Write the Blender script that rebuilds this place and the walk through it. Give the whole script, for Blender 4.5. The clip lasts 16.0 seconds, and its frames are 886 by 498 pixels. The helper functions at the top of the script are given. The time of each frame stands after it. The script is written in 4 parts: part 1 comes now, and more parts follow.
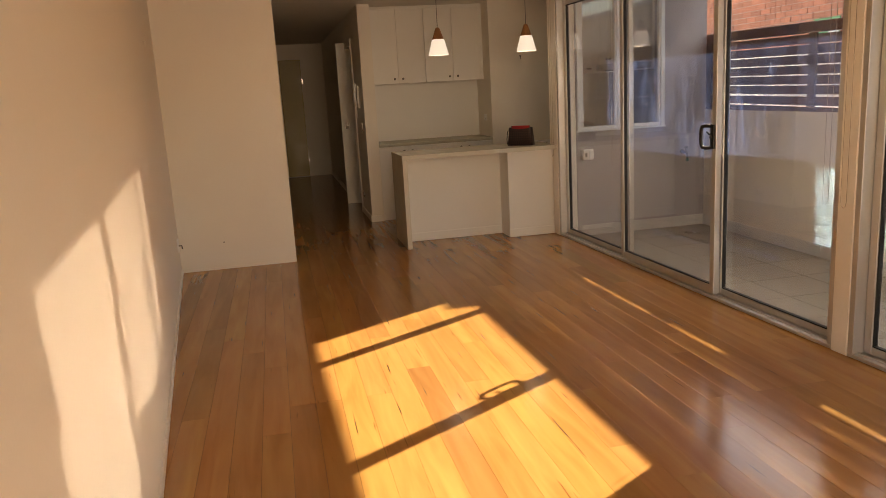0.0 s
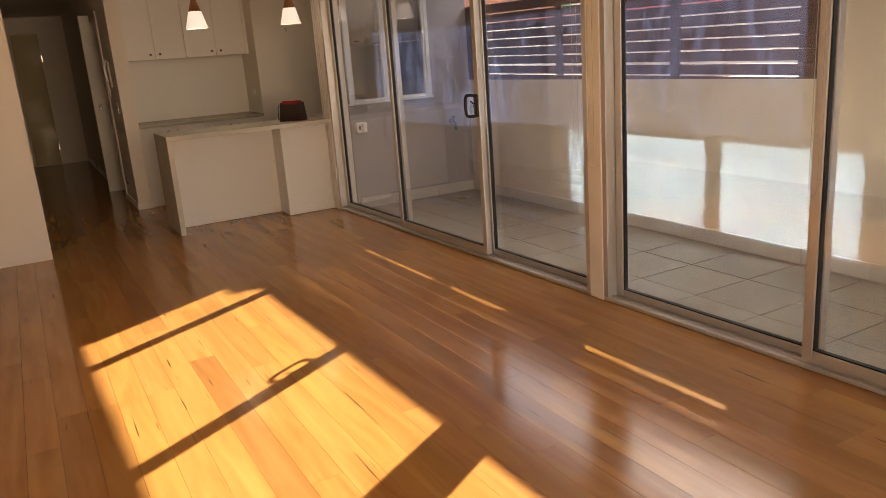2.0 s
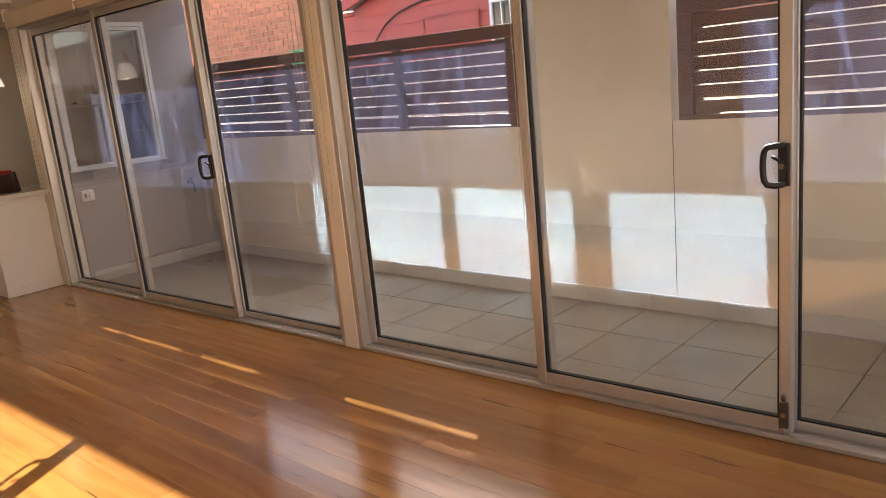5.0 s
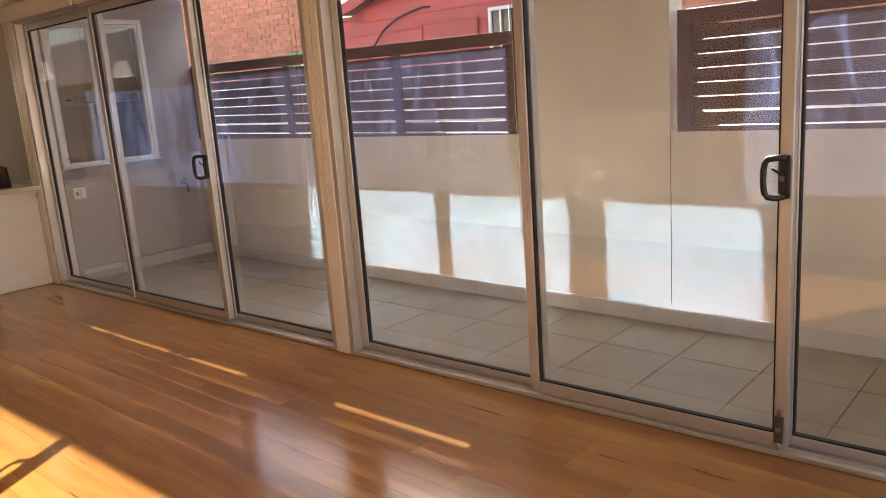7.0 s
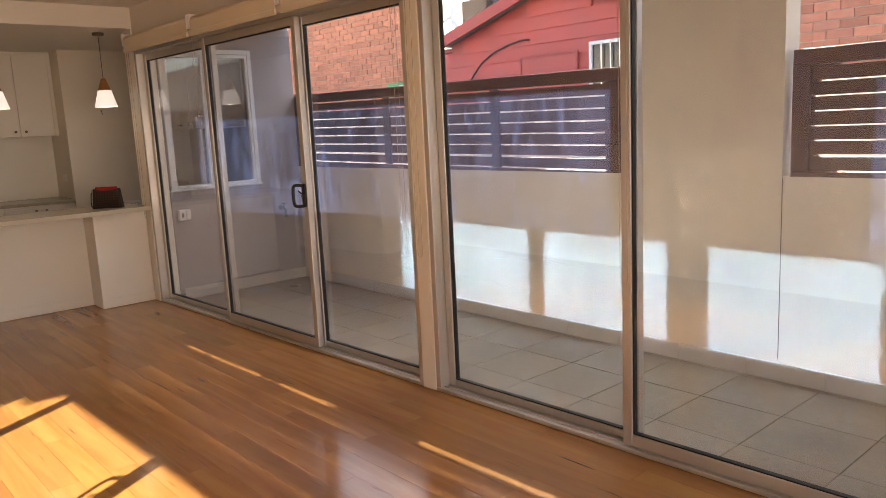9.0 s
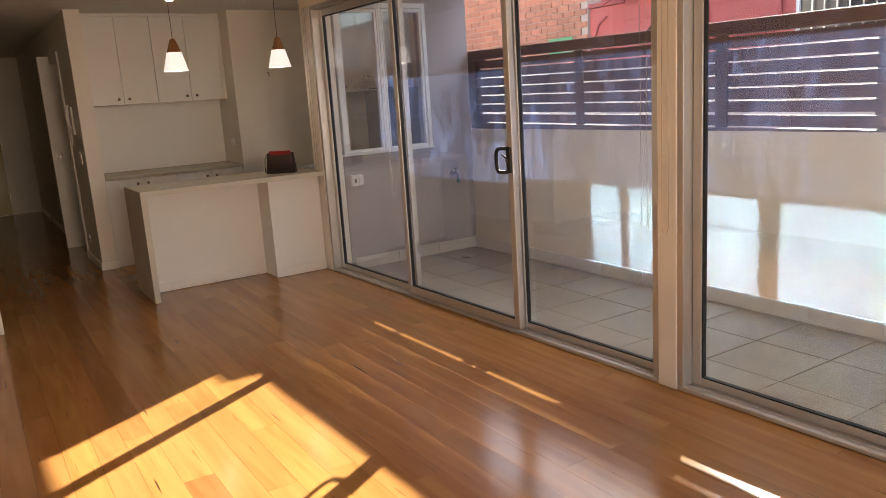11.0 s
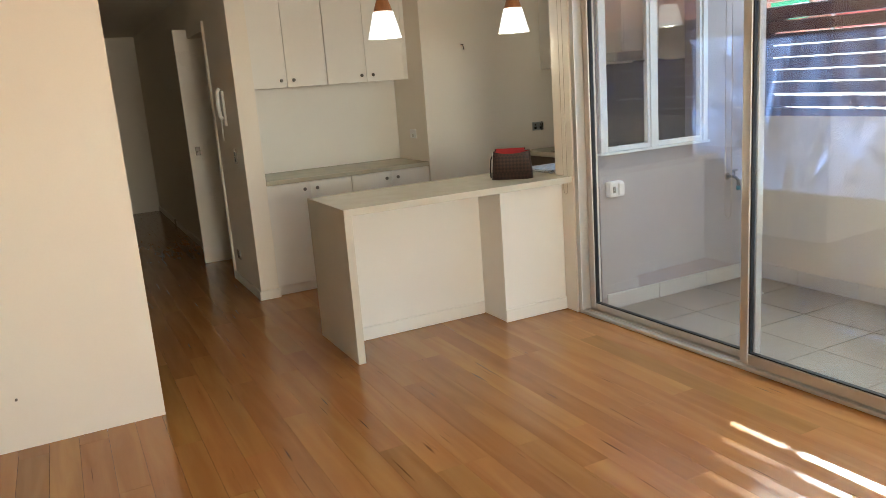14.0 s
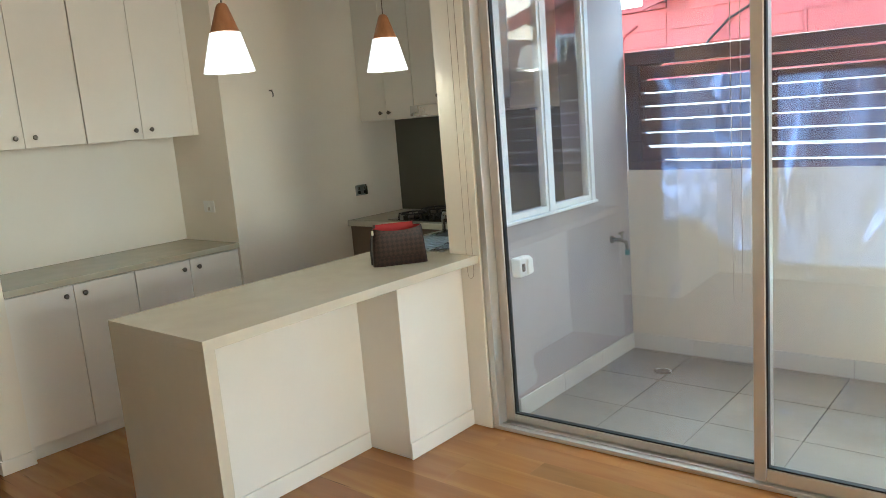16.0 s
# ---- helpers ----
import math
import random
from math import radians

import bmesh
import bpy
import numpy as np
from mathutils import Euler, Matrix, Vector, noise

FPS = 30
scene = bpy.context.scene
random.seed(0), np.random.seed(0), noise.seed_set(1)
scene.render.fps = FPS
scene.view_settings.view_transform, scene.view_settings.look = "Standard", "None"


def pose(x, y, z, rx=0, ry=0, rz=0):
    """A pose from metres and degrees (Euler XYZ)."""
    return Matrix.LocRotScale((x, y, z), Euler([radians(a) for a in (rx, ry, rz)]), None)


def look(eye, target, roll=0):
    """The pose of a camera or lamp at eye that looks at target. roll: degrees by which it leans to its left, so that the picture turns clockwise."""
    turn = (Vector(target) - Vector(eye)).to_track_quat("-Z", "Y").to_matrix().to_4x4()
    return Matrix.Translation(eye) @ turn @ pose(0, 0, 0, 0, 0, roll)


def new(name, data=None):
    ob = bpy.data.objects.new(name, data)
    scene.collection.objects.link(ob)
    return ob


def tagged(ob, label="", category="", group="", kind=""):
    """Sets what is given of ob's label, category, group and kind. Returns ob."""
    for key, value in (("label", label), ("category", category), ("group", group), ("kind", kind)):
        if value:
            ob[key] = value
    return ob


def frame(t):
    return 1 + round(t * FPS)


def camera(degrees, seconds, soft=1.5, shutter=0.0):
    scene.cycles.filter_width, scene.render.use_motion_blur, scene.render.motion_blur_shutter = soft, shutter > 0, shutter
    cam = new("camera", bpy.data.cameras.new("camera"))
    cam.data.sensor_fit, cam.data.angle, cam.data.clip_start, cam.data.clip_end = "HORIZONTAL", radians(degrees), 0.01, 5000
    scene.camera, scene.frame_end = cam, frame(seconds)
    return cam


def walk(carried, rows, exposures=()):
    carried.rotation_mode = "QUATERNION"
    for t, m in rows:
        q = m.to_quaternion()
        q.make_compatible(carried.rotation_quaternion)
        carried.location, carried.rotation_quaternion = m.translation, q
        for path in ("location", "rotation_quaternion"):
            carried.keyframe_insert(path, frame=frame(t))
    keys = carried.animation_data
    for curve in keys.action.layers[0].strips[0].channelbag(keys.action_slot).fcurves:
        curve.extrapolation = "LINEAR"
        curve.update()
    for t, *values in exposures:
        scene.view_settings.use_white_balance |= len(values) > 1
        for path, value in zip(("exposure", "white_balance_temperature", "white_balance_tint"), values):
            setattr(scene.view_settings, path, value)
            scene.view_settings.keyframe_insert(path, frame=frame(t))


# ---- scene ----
cam = camera(60.9, 16.0, soft=0.8)
PATH = [
    (0, (0.409, 0.217, 1.486), (0.816, 2.132, 1.074), -3.3),
    (0.5, (0.397, 0.222, 1.5), (0.86, 2.119, 1.069), -3.6),
    (1, (0.367, 0.207, 1.518), (0.946, 2.065, 1.059), -3.8),
    (1.5, (0.404, 0.209, 1.515), (1.137, 2.004, 1.024), -4.2),
    (2, (0.439, 0.219, 1.479), (1.361, 1.919, 0.967), -4.2),
    (2.5, (0.462, 0.2, 1.47), (1.574, 1.779, 0.949), -4.5),
    (3, (0.475, 0.18, 1.484), (1.755, 1.626, 0.965), -4.9),
    (3.5, (0.486, 0.169, 1.485), (1.879, 1.512, 0.982), -5.4),
    (4, (0.504, 0.162, 1.492), (1.952, 1.453, 1.008), -5.8),
    (4.5, (0.514, 0.157, 1.487), (1.969, 1.451, 1.031), -5.8),
    (5, (0.473, 0.158, 1.505), (1.91, 1.479, 1.069), -5.6),
    (7.5, (0.487, 0.195, 1.486), (1.943, 1.503, 1.073), -3.8),
    (8, (0.479, 0.198, 1.502), (1.924, 1.522, 1.102), -3.4),
    (8.5, (0.499, 0.221, 1.528), (1.894, 1.607, 1.158), -3.1),
    (9, (0.521, 0.259, 1.533), (1.826, 1.738, 1.201), -2.8),
    (9.5, (0.53, 0.326, 1.498), (1.701, 1.915, 1.172), -2.7),
    (9.7, (0.524, 0.387, 1.5), (1.65, 2.004, 1.158), -2.7),
    (11.8, (0.356, 1.66, 1.542), (1.364, 3.337, 1.125), -3.5),
    (12, (0.338, 1.818, 1.55), (1.318, 3.512, 1.139), -3.2),
    (12.5, (0.309, 2.137, 1.534), (1.179, 3.891, 1.123), -3.0),
    (13, (0.298, 2.544, 1.531), (1.107, 4.323, 1.104), -3.0),
    (13.5, (0.252, 2.941, 1.545), (1.11, 4.694, 1.108), -3.1),
    (14, (0.222, 3.356, 1.542), (1.09, 5.105, 1.111), -4.3),
    (14.5, (0.226, 3.8, 1.536), (1.045, 5.566, 1.078), -5.7),
    (15, (0.224, 4.241, 1.565), (1.205, 5.929, 1.133), -5.6),
    (15.5, (0.22, 4.637, 1.59), (1.385, 6.22, 1.219), -5.6),
    (16, (0.237, 5.01, 1.579), (1.734, 6.291, 1.234), -4.7),
]

EXPOSURES = [(0.0, 2.28, 8400, 16), (3.5, 2.33, 7800, 19), (9.7, 2.42, 7200, 18), (12.0, 2.72, 6550, 11), (13.5, 3.32, 6050, 2), (14.5, 3.64, 5800, -3), (16.0, 3.70, 5400, -7)]
walk(cam, [(t, look(eye, target, roll)) for t, eye, target, roll in PATH], EXPOSURES)

# ---- light ----
SUN_DIR = Vector((-1.0, -0.60, -0.618)).normalized()
world = bpy.data.worlds.new("sky")
scene.world = world
world.use_nodes = True
wn = world.node_tree.nodes
sky = wn.new("ShaderNodeTexSky")
sky.sky_type = "NISHITA"
sky.sun_disc = False
sky.sun_elevation = math.asin(-SUN_DIR.z)
sky.sun_rotation = math.atan2(-SUN_DIR.x, -SUN_DIR.y)
world.node_tree.links.new(sky.outputs[0], wn["Background"].inputs[0])
wn["Background"].inputs[1].default_value = 0.11


def lamp(name, kind, m, energy, color, **kw):
    data = bpy.data.lights.new(name, kind)
    data.energy, data.color = energy, color
    for key, value in kw.items():
        if key == "angle":
            data.angle = value
        elif key == "size":
            data.shape, data.size, data.size_y = "RECTANGLE", value[0], value[1]
        elif key == "spread":
            data.spread = value
        elif key == "radius":
            data.shadow_soft_size = value
    ob = new(name, data)
    ob.matrix_world = m
    return ob


lamp("sun", "SUN", look((20, 12, 12), Vector((20, 12, 12)) + SUN_DIR), 5.0, (0.97, 1.0, 0.93), angle=radians(0.45))
# fill lamp added behind the start of the walk, in an assumed, unseen window
lamp("rear_window_daylight", "AREA", look((1.35, -1.50, 1.35), (1.0, 5.0, 1.1)), 3.9, (1.0, 0.75, 0.56), size=(2.2, 1.9), spread=radians(84))
# lamp added over the courtyard fence, under the balcony slab, to strengthen the sky's light
lamp("courtyard_sky", "AREA", look((4.86, 4.3, 2.24), (4.86 - 0.55, 4.3, 2.24 - 0.85)), 3.8, (0.90, 0.95, 1.0), size=(5.8, 0.5), spread=radians(84))


def beam_lamps(name, normal, corner, across, up, bands, reach, strength, color, spread):
    """Area lamps in mid-air that imitate sunlight thrown back by a glossy surface with that normal: parallel beams that
    cover the patch corner + across + up on the surface that they meet, made of a few bands that start reach metres
    before it."""
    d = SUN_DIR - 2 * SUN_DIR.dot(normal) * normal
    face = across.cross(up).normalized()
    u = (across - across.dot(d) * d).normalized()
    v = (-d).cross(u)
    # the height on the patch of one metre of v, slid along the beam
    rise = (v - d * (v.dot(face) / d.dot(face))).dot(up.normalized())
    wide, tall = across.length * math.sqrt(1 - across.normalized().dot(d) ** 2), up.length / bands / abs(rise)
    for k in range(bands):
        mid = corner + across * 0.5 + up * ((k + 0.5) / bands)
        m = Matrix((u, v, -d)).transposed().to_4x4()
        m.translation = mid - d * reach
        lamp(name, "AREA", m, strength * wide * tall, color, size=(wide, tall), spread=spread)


# added lamps imitate the sun that the skewed door panes throw onto the courtyard wall and the polished floor throws up
# the long wall
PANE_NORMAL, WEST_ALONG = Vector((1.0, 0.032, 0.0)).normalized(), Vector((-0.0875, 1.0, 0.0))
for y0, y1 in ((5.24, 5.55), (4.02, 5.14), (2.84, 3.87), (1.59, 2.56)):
    beam_lamps("pane_glint", PANE_NORMAL, Vector((4.69, y0, 0.06)), Vector((0, y1 - y0, 0)), Vector((0, 0, 0.65)), 4, 0.75, 1.12, (0.38, 0.69, 1.0), radians(1.2))
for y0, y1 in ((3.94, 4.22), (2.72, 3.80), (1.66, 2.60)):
    beam_lamps("floor_glint", Vector((0, 0, 1)), Vector((-0.521 + 0.0875 * (7.21 - y0), y0, 0.30)), WEST_ALONG * (y1 - y0), Vector((0, 0, 0.88)), 3, 0.80, 0.40, (1.0, 0.88, 0.74), radians(3.0))


# ---- materials ----
def mat(name, base, rough=0.5, metal=0.0, vary=0.06, scale=3.0, grain=60.0, bump=0.05, spec=0.5, rvary=0.1, emit=None, rand=0.0):
    m = bpy.data.materials.new(name)
    m.use_nodes = True
    nt = m.node_tree
    n, l = nt.nodes, nt.links
    b = n["Principled BSDF"]
    b.inputs["Roughness"].default_value = rough
    b.inputs["Metallic"].default_value = metal
    b.inputs["Specular IOR Level"].default_value = spec
    geo = n.new("ShaderNodeNewGeometry")
    big, fine = n.new("ShaderNodeTexNoise"), n.new("ShaderNodeTexNoise")
    big.inputs["Scale"].default_value, fine.inputs["Scale"].default_value = scale, grain
    big.inputs["Detail"].default_value, fine.inputs["Detail"].default_value = 4, 3
    l.new(geo.outputs["Position"], big.inputs["Vector"])
    l.new(geo.outputs["Position"], fine.inputs["Vector"])
    add = n.new("ShaderNodeMath")
    add.operation = "MULTIPLY_ADD"
    add.inputs[1].default_value = 0.35
    l.new(fine.outputs[0], add.inputs[0])
    l.new(big.outputs[0], add.inputs[2])
    rng = n.new("ShaderNodeMapRange")
    rng.inputs[1].default_value, rng.inputs[2].default_value = 0.4, 0.95
    rng.inputs[3].default_value, rng.inputs[4].default_value = 1 - vary, 1 + vary
    l.new(add.outputs[0], rng.inputs[0])
    hsv = n.new("ShaderNodeHueSaturation")
    hsv.inputs["Color"].default_value = (*base, 1)
    if rand:
        info = n.new("ShaderNodeObjectInfo")
        r2 = n.new("ShaderNodeMapRange")
        r2.inputs[3].default_value, r2.inputs[4].default_value = 1 - rand, 1 + rand
        l.new(info.outputs["Random"], r2.inputs[0])
        mul = n.new("ShaderNodeMath")
        mul.operation = "MULTIPLY"
        l.new(r2.outputs[0], mul.inputs[0])
        l.new(rng.outputs[0], mul.inputs[1])
        l.new(mul.outputs[0], hsv.inputs["Value"])
    else:
        l.new(rng.outputs[0], hsv.inputs["Value"])
    l.new(hsv.outputs[0], b.inputs["Base Color"])
    if rvary:
        r3 = n.new("ShaderNodeMapRange")
        r3.inputs[1].default_value, r3.inputs[2].default_value = 0.3, 0.7
        r3.inputs[3].default_value, r3.inputs[4].default_value = max(0.02, rough - rvary), min(1, rough + rvary)
        l.new(big.outputs[0], r3.inputs[0])
        l.new(r3.outputs[0], b.inputs["Roughness"])
    if bump:
        bp = n.new("ShaderNodeBump")
        bp.inputs["Strength"].default_value, bp.inputs["Distance"].default_value = bump, 0.01
        l.new(fine.outputs[0], bp.inputs["Height"])
        l.new(bp.outputs[0], b.inputs["Normal"])
    if emit:
        b.inputs["Emission Color"].default_value = (*emit[0], 1)
        b.inputs["Emission Strength"].default_value = emit[1]
    return m


def wood(name, dark, light, along, rough=0.2, knots=0.0, random_board=True, contrast=0.5, fine=28):
    """Timber with its grain along one axis; boards differ by their object's random number."""
    m = bpy.data.materials.new(name)
    m.use_nodes = True
    nt = m.node_tree
    n, l = nt.nodes, nt.links
    b = n["Principled BSDF"]
    geo, info = n.new("ShaderNodeNewGeometry"), n.new("ShaderNodeObjectInfo")
    off = n.new("ShaderNodeVectorMath")
    off.operation = "MULTIPLY_ADD"
    off.inputs[0].default_value = (0, 0, 0)
    comb = n.new("ShaderNodeCombineXYZ")
    for k in range(3):
        l.new(info.outputs["Random"], comb.inputs[k])
    off.inputs[1].default_value = (37, 53, 71) if random_board else (0, 0, 0)
    l.new(comb.outputs[0], off.inputs[0])
    l.new(geo.outputs["Position"], off.inputs[2])
    mp = n.new("ShaderNodeMapping")
    mp.inputs["Scale"].default_value = {"x": (1.2, fine, fine), "y": (fine, 1.2, fine), "z": (fine, fine, 1.2)}[along]
    l.new(off.outputs[0], mp.inputs[0])
    g1, g2 = n.new("ShaderNodeTexNoise"), n.new("ShaderNodeTexNoise")
    g1.inputs["Scale"].default_value, g1.inputs["Detail"].default_value, g1.inputs["Distortion"].default_value = 1.0, 6, 0.6
    g2.inputs["Scale"].default_value, g2.inputs["Detail"].default_value = 4.0, 4
    l.new(mp.outputs[0], g1.inputs["Vector"])
    l.new(mp.outputs[0], g2.inputs["Vector"])
    ramp = n.new("ShaderNodeValToRGB")
    e = ramp.color_ramp.elements
    e[0].position, e[1].position = 0.5 - contrast / 2, 0.5 + contrast / 2
    e[0].color, e[1].color = (*dark, 1), (*light, 1)
    l.new(g1.outputs[0], ramp.inputs[0])
    hsv = n.new("ShaderNodeHueSaturation")
    l.new(ramp.outputs[0], hsv.inputs["Color"])
    val = n.new("ShaderNodeMapRange")
    val.inputs[3].default_value, val.inputs[4].default_value = (0.70, 1.06) if random_board else (1, 1)
    few = n.new("ShaderNodeMath")
    few.operation = "POWER"
    few.inputs[1].default_value = 0.35
    l.new(info.outputs["Random"], few.inputs[0])
    l.new(few.outputs[0], val.inputs[0])
    l.new(val.outputs[0], hsv.inputs["Value"])
    # hue wanders from honey to red with another figure of the same number
    fr = n.new("ShaderNodeMath")
    fr.operation = "MULTIPLY"
    fr.inputs[1].default_value = 17.3
    l.new(info.outputs["Random"], fr.inputs[0])
    fr2 = n.new("ShaderNodeMath")
    fr2.operation = "FRACT"
    l.new(fr.outputs[0], fr2.inputs[0])
    hue = n.new("ShaderNodeMapRange")
    hue.inputs[3].default_value, hue.inputs[4].default_value = (0.495, 0.505) if random_board else (0.5, 0.5)
    l.new(fr2.outputs[0], hue.inputs[0])
    l.new(hue.outputs[0], hsv.inputs["Hue"])
    last = hsv.outputs[0]
    if knots:
        # short dark gum veins along the grain
        mk = n.new("ShaderNodeMapping")
        mk.inputs["Scale"].default_value = {"x": (2.2, 60, 1), "y": (60, 2.2, 1), "z": (60, 1, 2.2)}[along]
        l.new(off.outputs[0], mk.inputs[0])
        gk = n.new("ShaderNodeTexNoise")
        gk.inputs["Scale"].default_value, gk.inputs["Detail"].default_value = 1.0, 2
        l.new(mk.outputs[0], gk.inputs["Vector"])
        rk = n.new("ShaderNodeMapRange")
        rk.inputs[1].default_value, rk.inputs[2].default_value = 0.70, 0.76
        rk.inputs[4].default_value = knots
        l.new(gk.outputs[0], rk.inputs[0])
        mix = n.new("ShaderNodeMix")
        mix.data_type = "RGBA"
        l.new(rk.outputs[0], mix.inputs["Factor"])
        l.new(last, mix.inputs["A"])
        mix.inputs["B"].default_value = (dark[0] * 0.25, dark[1] * 0.2, dark[2] * 0.2, 1)
        last = mix.outputs["Result"]
    l.new(last, b.inputs["Base Color"])
    rr = n.new("ShaderNodeMapRange")
    rr.inputs[1].default_value, rr.inputs[2].default_value = 0.3, 0.7
    rr.inputs[3].default_value, rr.inputs[4].default_value = rough * 0.8, rough * 1.3
    l.new(g2.outputs[0], rr.inputs[0])
    l.new(rr.outputs[0], b.inputs["Roughness"])
    wav = n.new("ShaderNodeTexNoise")
    wav.inputs["Scale"].default_value = 7.0
    l.new(off.outputs[0], wav.inputs["Vector"])
    sm = n.new("ShaderNodeMath")
    sm.operation = "MULTIPLY_ADD"
    sm.inputs[1].default_value = 0.05
    l.new(g2.outputs[0], sm.inputs[0])
    l.new(wav.outputs[0], sm.inputs[2])
    bp = n.new("ShaderNodeBump")
    bp.inputs["Strength"].default_value, bp.inputs["Distance"].default_value = 0.07, 0.01
    l.new(sm.outputs[0], bp.inputs["Height"])
    l.new(bp.outputs[0], b.inputs["Normal"])
    return m


def glass_mat(name, dust):
    """Clear pane: Fresnel gloss over a clear body, with a thin film of dust and wipe marks."""
    m = bpy.data.materials.new(name)
    m.use_nodes = True
    nt = m.node_tree
    n, l = nt.nodes, nt.links
    n.remove(n["Principled BSDF"])
    out = n["Material Output"]
    clear, film, gloss = n.new("ShaderNodeBsdfTransparent"), n.new("ShaderNodeBsdfTranslucent"), n.new("ShaderNodeBsdfGlossy")
    film.inputs[0].default_value = (0.33, 0.48, 1.0, 1)
    gloss.inputs["Roughness"].default_value = 0.0
    geo = n.new("ShaderNodeNewGeometry")
    mp = n.new("ShaderNodeMapping")
    mp.inputs["Scale"].default_value = (1, 1.9, 0.8)
    l.new(geo.outputs["Position"], mp.inputs[0])
    sm, fine = n.new("ShaderNodeTexNoise"), n.new("ShaderNodeTexNoise")
    sm.inputs["Scale"].default_value, sm.inputs["Detail"].default_value, sm.inputs["Distortion"].default_value = 4.0, 8, 1.2
    fine.inputs["Scale"].default_value, fine.inputs["Detail"].default_value = 160, 2
    l.new(mp.outputs[0], sm.inputs["Vector"])
    l.new(geo.outputs["Position"], fine.inputs["Vector"])
    r1 = n.new("ShaderNodeMapRange")
    r1.inputs[1].default_value, r1.inputs[2].default_value = 0.36, 0.74
    r1.inputs[3].default_value, r1.inputs[4].default_value = dust * 0.45, dust * 1.9
    l.new(sm.outputs[0], r1.inputs[0])
    # broad cloudy areas and a few bright dried splashes
    cloud, splash = n.new("ShaderNodeTexNoise"), n.new("ShaderNodeTexNoise")
    cloud.inputs["Scale"].default_value, cloud.inputs["Detail"].default_value = 1.7, 3
    splash.inputs["Scale"].default_value, splash.inputs["Detail"].default_value, splash.inputs["Distortion"].default_value = 2.6, 10, 2.2
    l.new(geo.outputs["Position"], cloud.inputs["Vector"])
    l.new(mp.outputs[0], splash.inputs["Vector"])
    rc, rs = n.new("ShaderNodeMapRange"), n.new("ShaderNodeMapRange")
    rc.inputs[1].default_value, rc.inputs[2].default_value, rc.inputs[3].default_value, rc.inputs[4].default_value = 0.35, 0.65, 0.6, 1.4
    rs.inputs[1].default_value, rs.inputs[2].default_value, rs.inputs[4].default_value = 0.60, 0.72, dust * 2.6
    l.new(cloud.outputs[0], rc.inputs[0])
    l.new(splash.outputs[0], rs.inputs[0])
    dusty = n.new("ShaderNodeMath")
    dusty.operation = "MULTIPLY_ADD"
    l.new(r1.outputs[0], dusty.inputs[0])
    l.new(rc.outputs[0], dusty.inputs[1])
    l.new(rs.outputs[0], dusty.inputs[2])
    r2 = n.new("ShaderNodeMapRange")
    r2.inputs[1].default_value, r2.inputs[2].default_value = 0.74, 0.80
    r2.inputs[4].default_value = 0.25 if dust > 0.02 else 0.0
    l.new(fine.outputs[0], r2.inputs[0])
    mx = n.new("ShaderNodeMath")
    mx.operation = "MAXIMUM"
    l.new(dusty.outputs[0], mx.inputs[0])
    l.new(r2.outputs[0], mx.inputs[1])
    body = n.new("ShaderNodeMixShader")
    l.new(mx.outputs[0], body.inputs[0])
    l.new(clear.outputs[0], body.inputs[1])
    l.new(film.outputs[0], body.inputs[2])
    lw = n.new("ShaderNodeLayerWeight")
    lw.inputs["Blend"].default_value = 0.5
    p5 = n.new("ShaderNodeMath")
    p5.operation = "POWER"
    p5.inputs[1].default_value = 5.0
    l.new(lw.outputs["Facing"], p5.inputs[0])
    fr = n.new("ShaderNodeMath")
    fr.operation = "MULTIPLY_ADD"
    fr.inputs[1].default_value, fr.inputs[2].default_value = 0.91, 0.085
    l.new(p5.outputs[0], fr.inputs[0])
    top = n.new("ShaderNodeMixShader")
    l.new(fr.outputs[0], top.inputs[0])
    l.new(body.outputs[0], top.inputs[1])
    l.new(gloss.outputs[0], top.inputs[2])
    l.new(top.outputs[0], out.inputs[0])
    return m


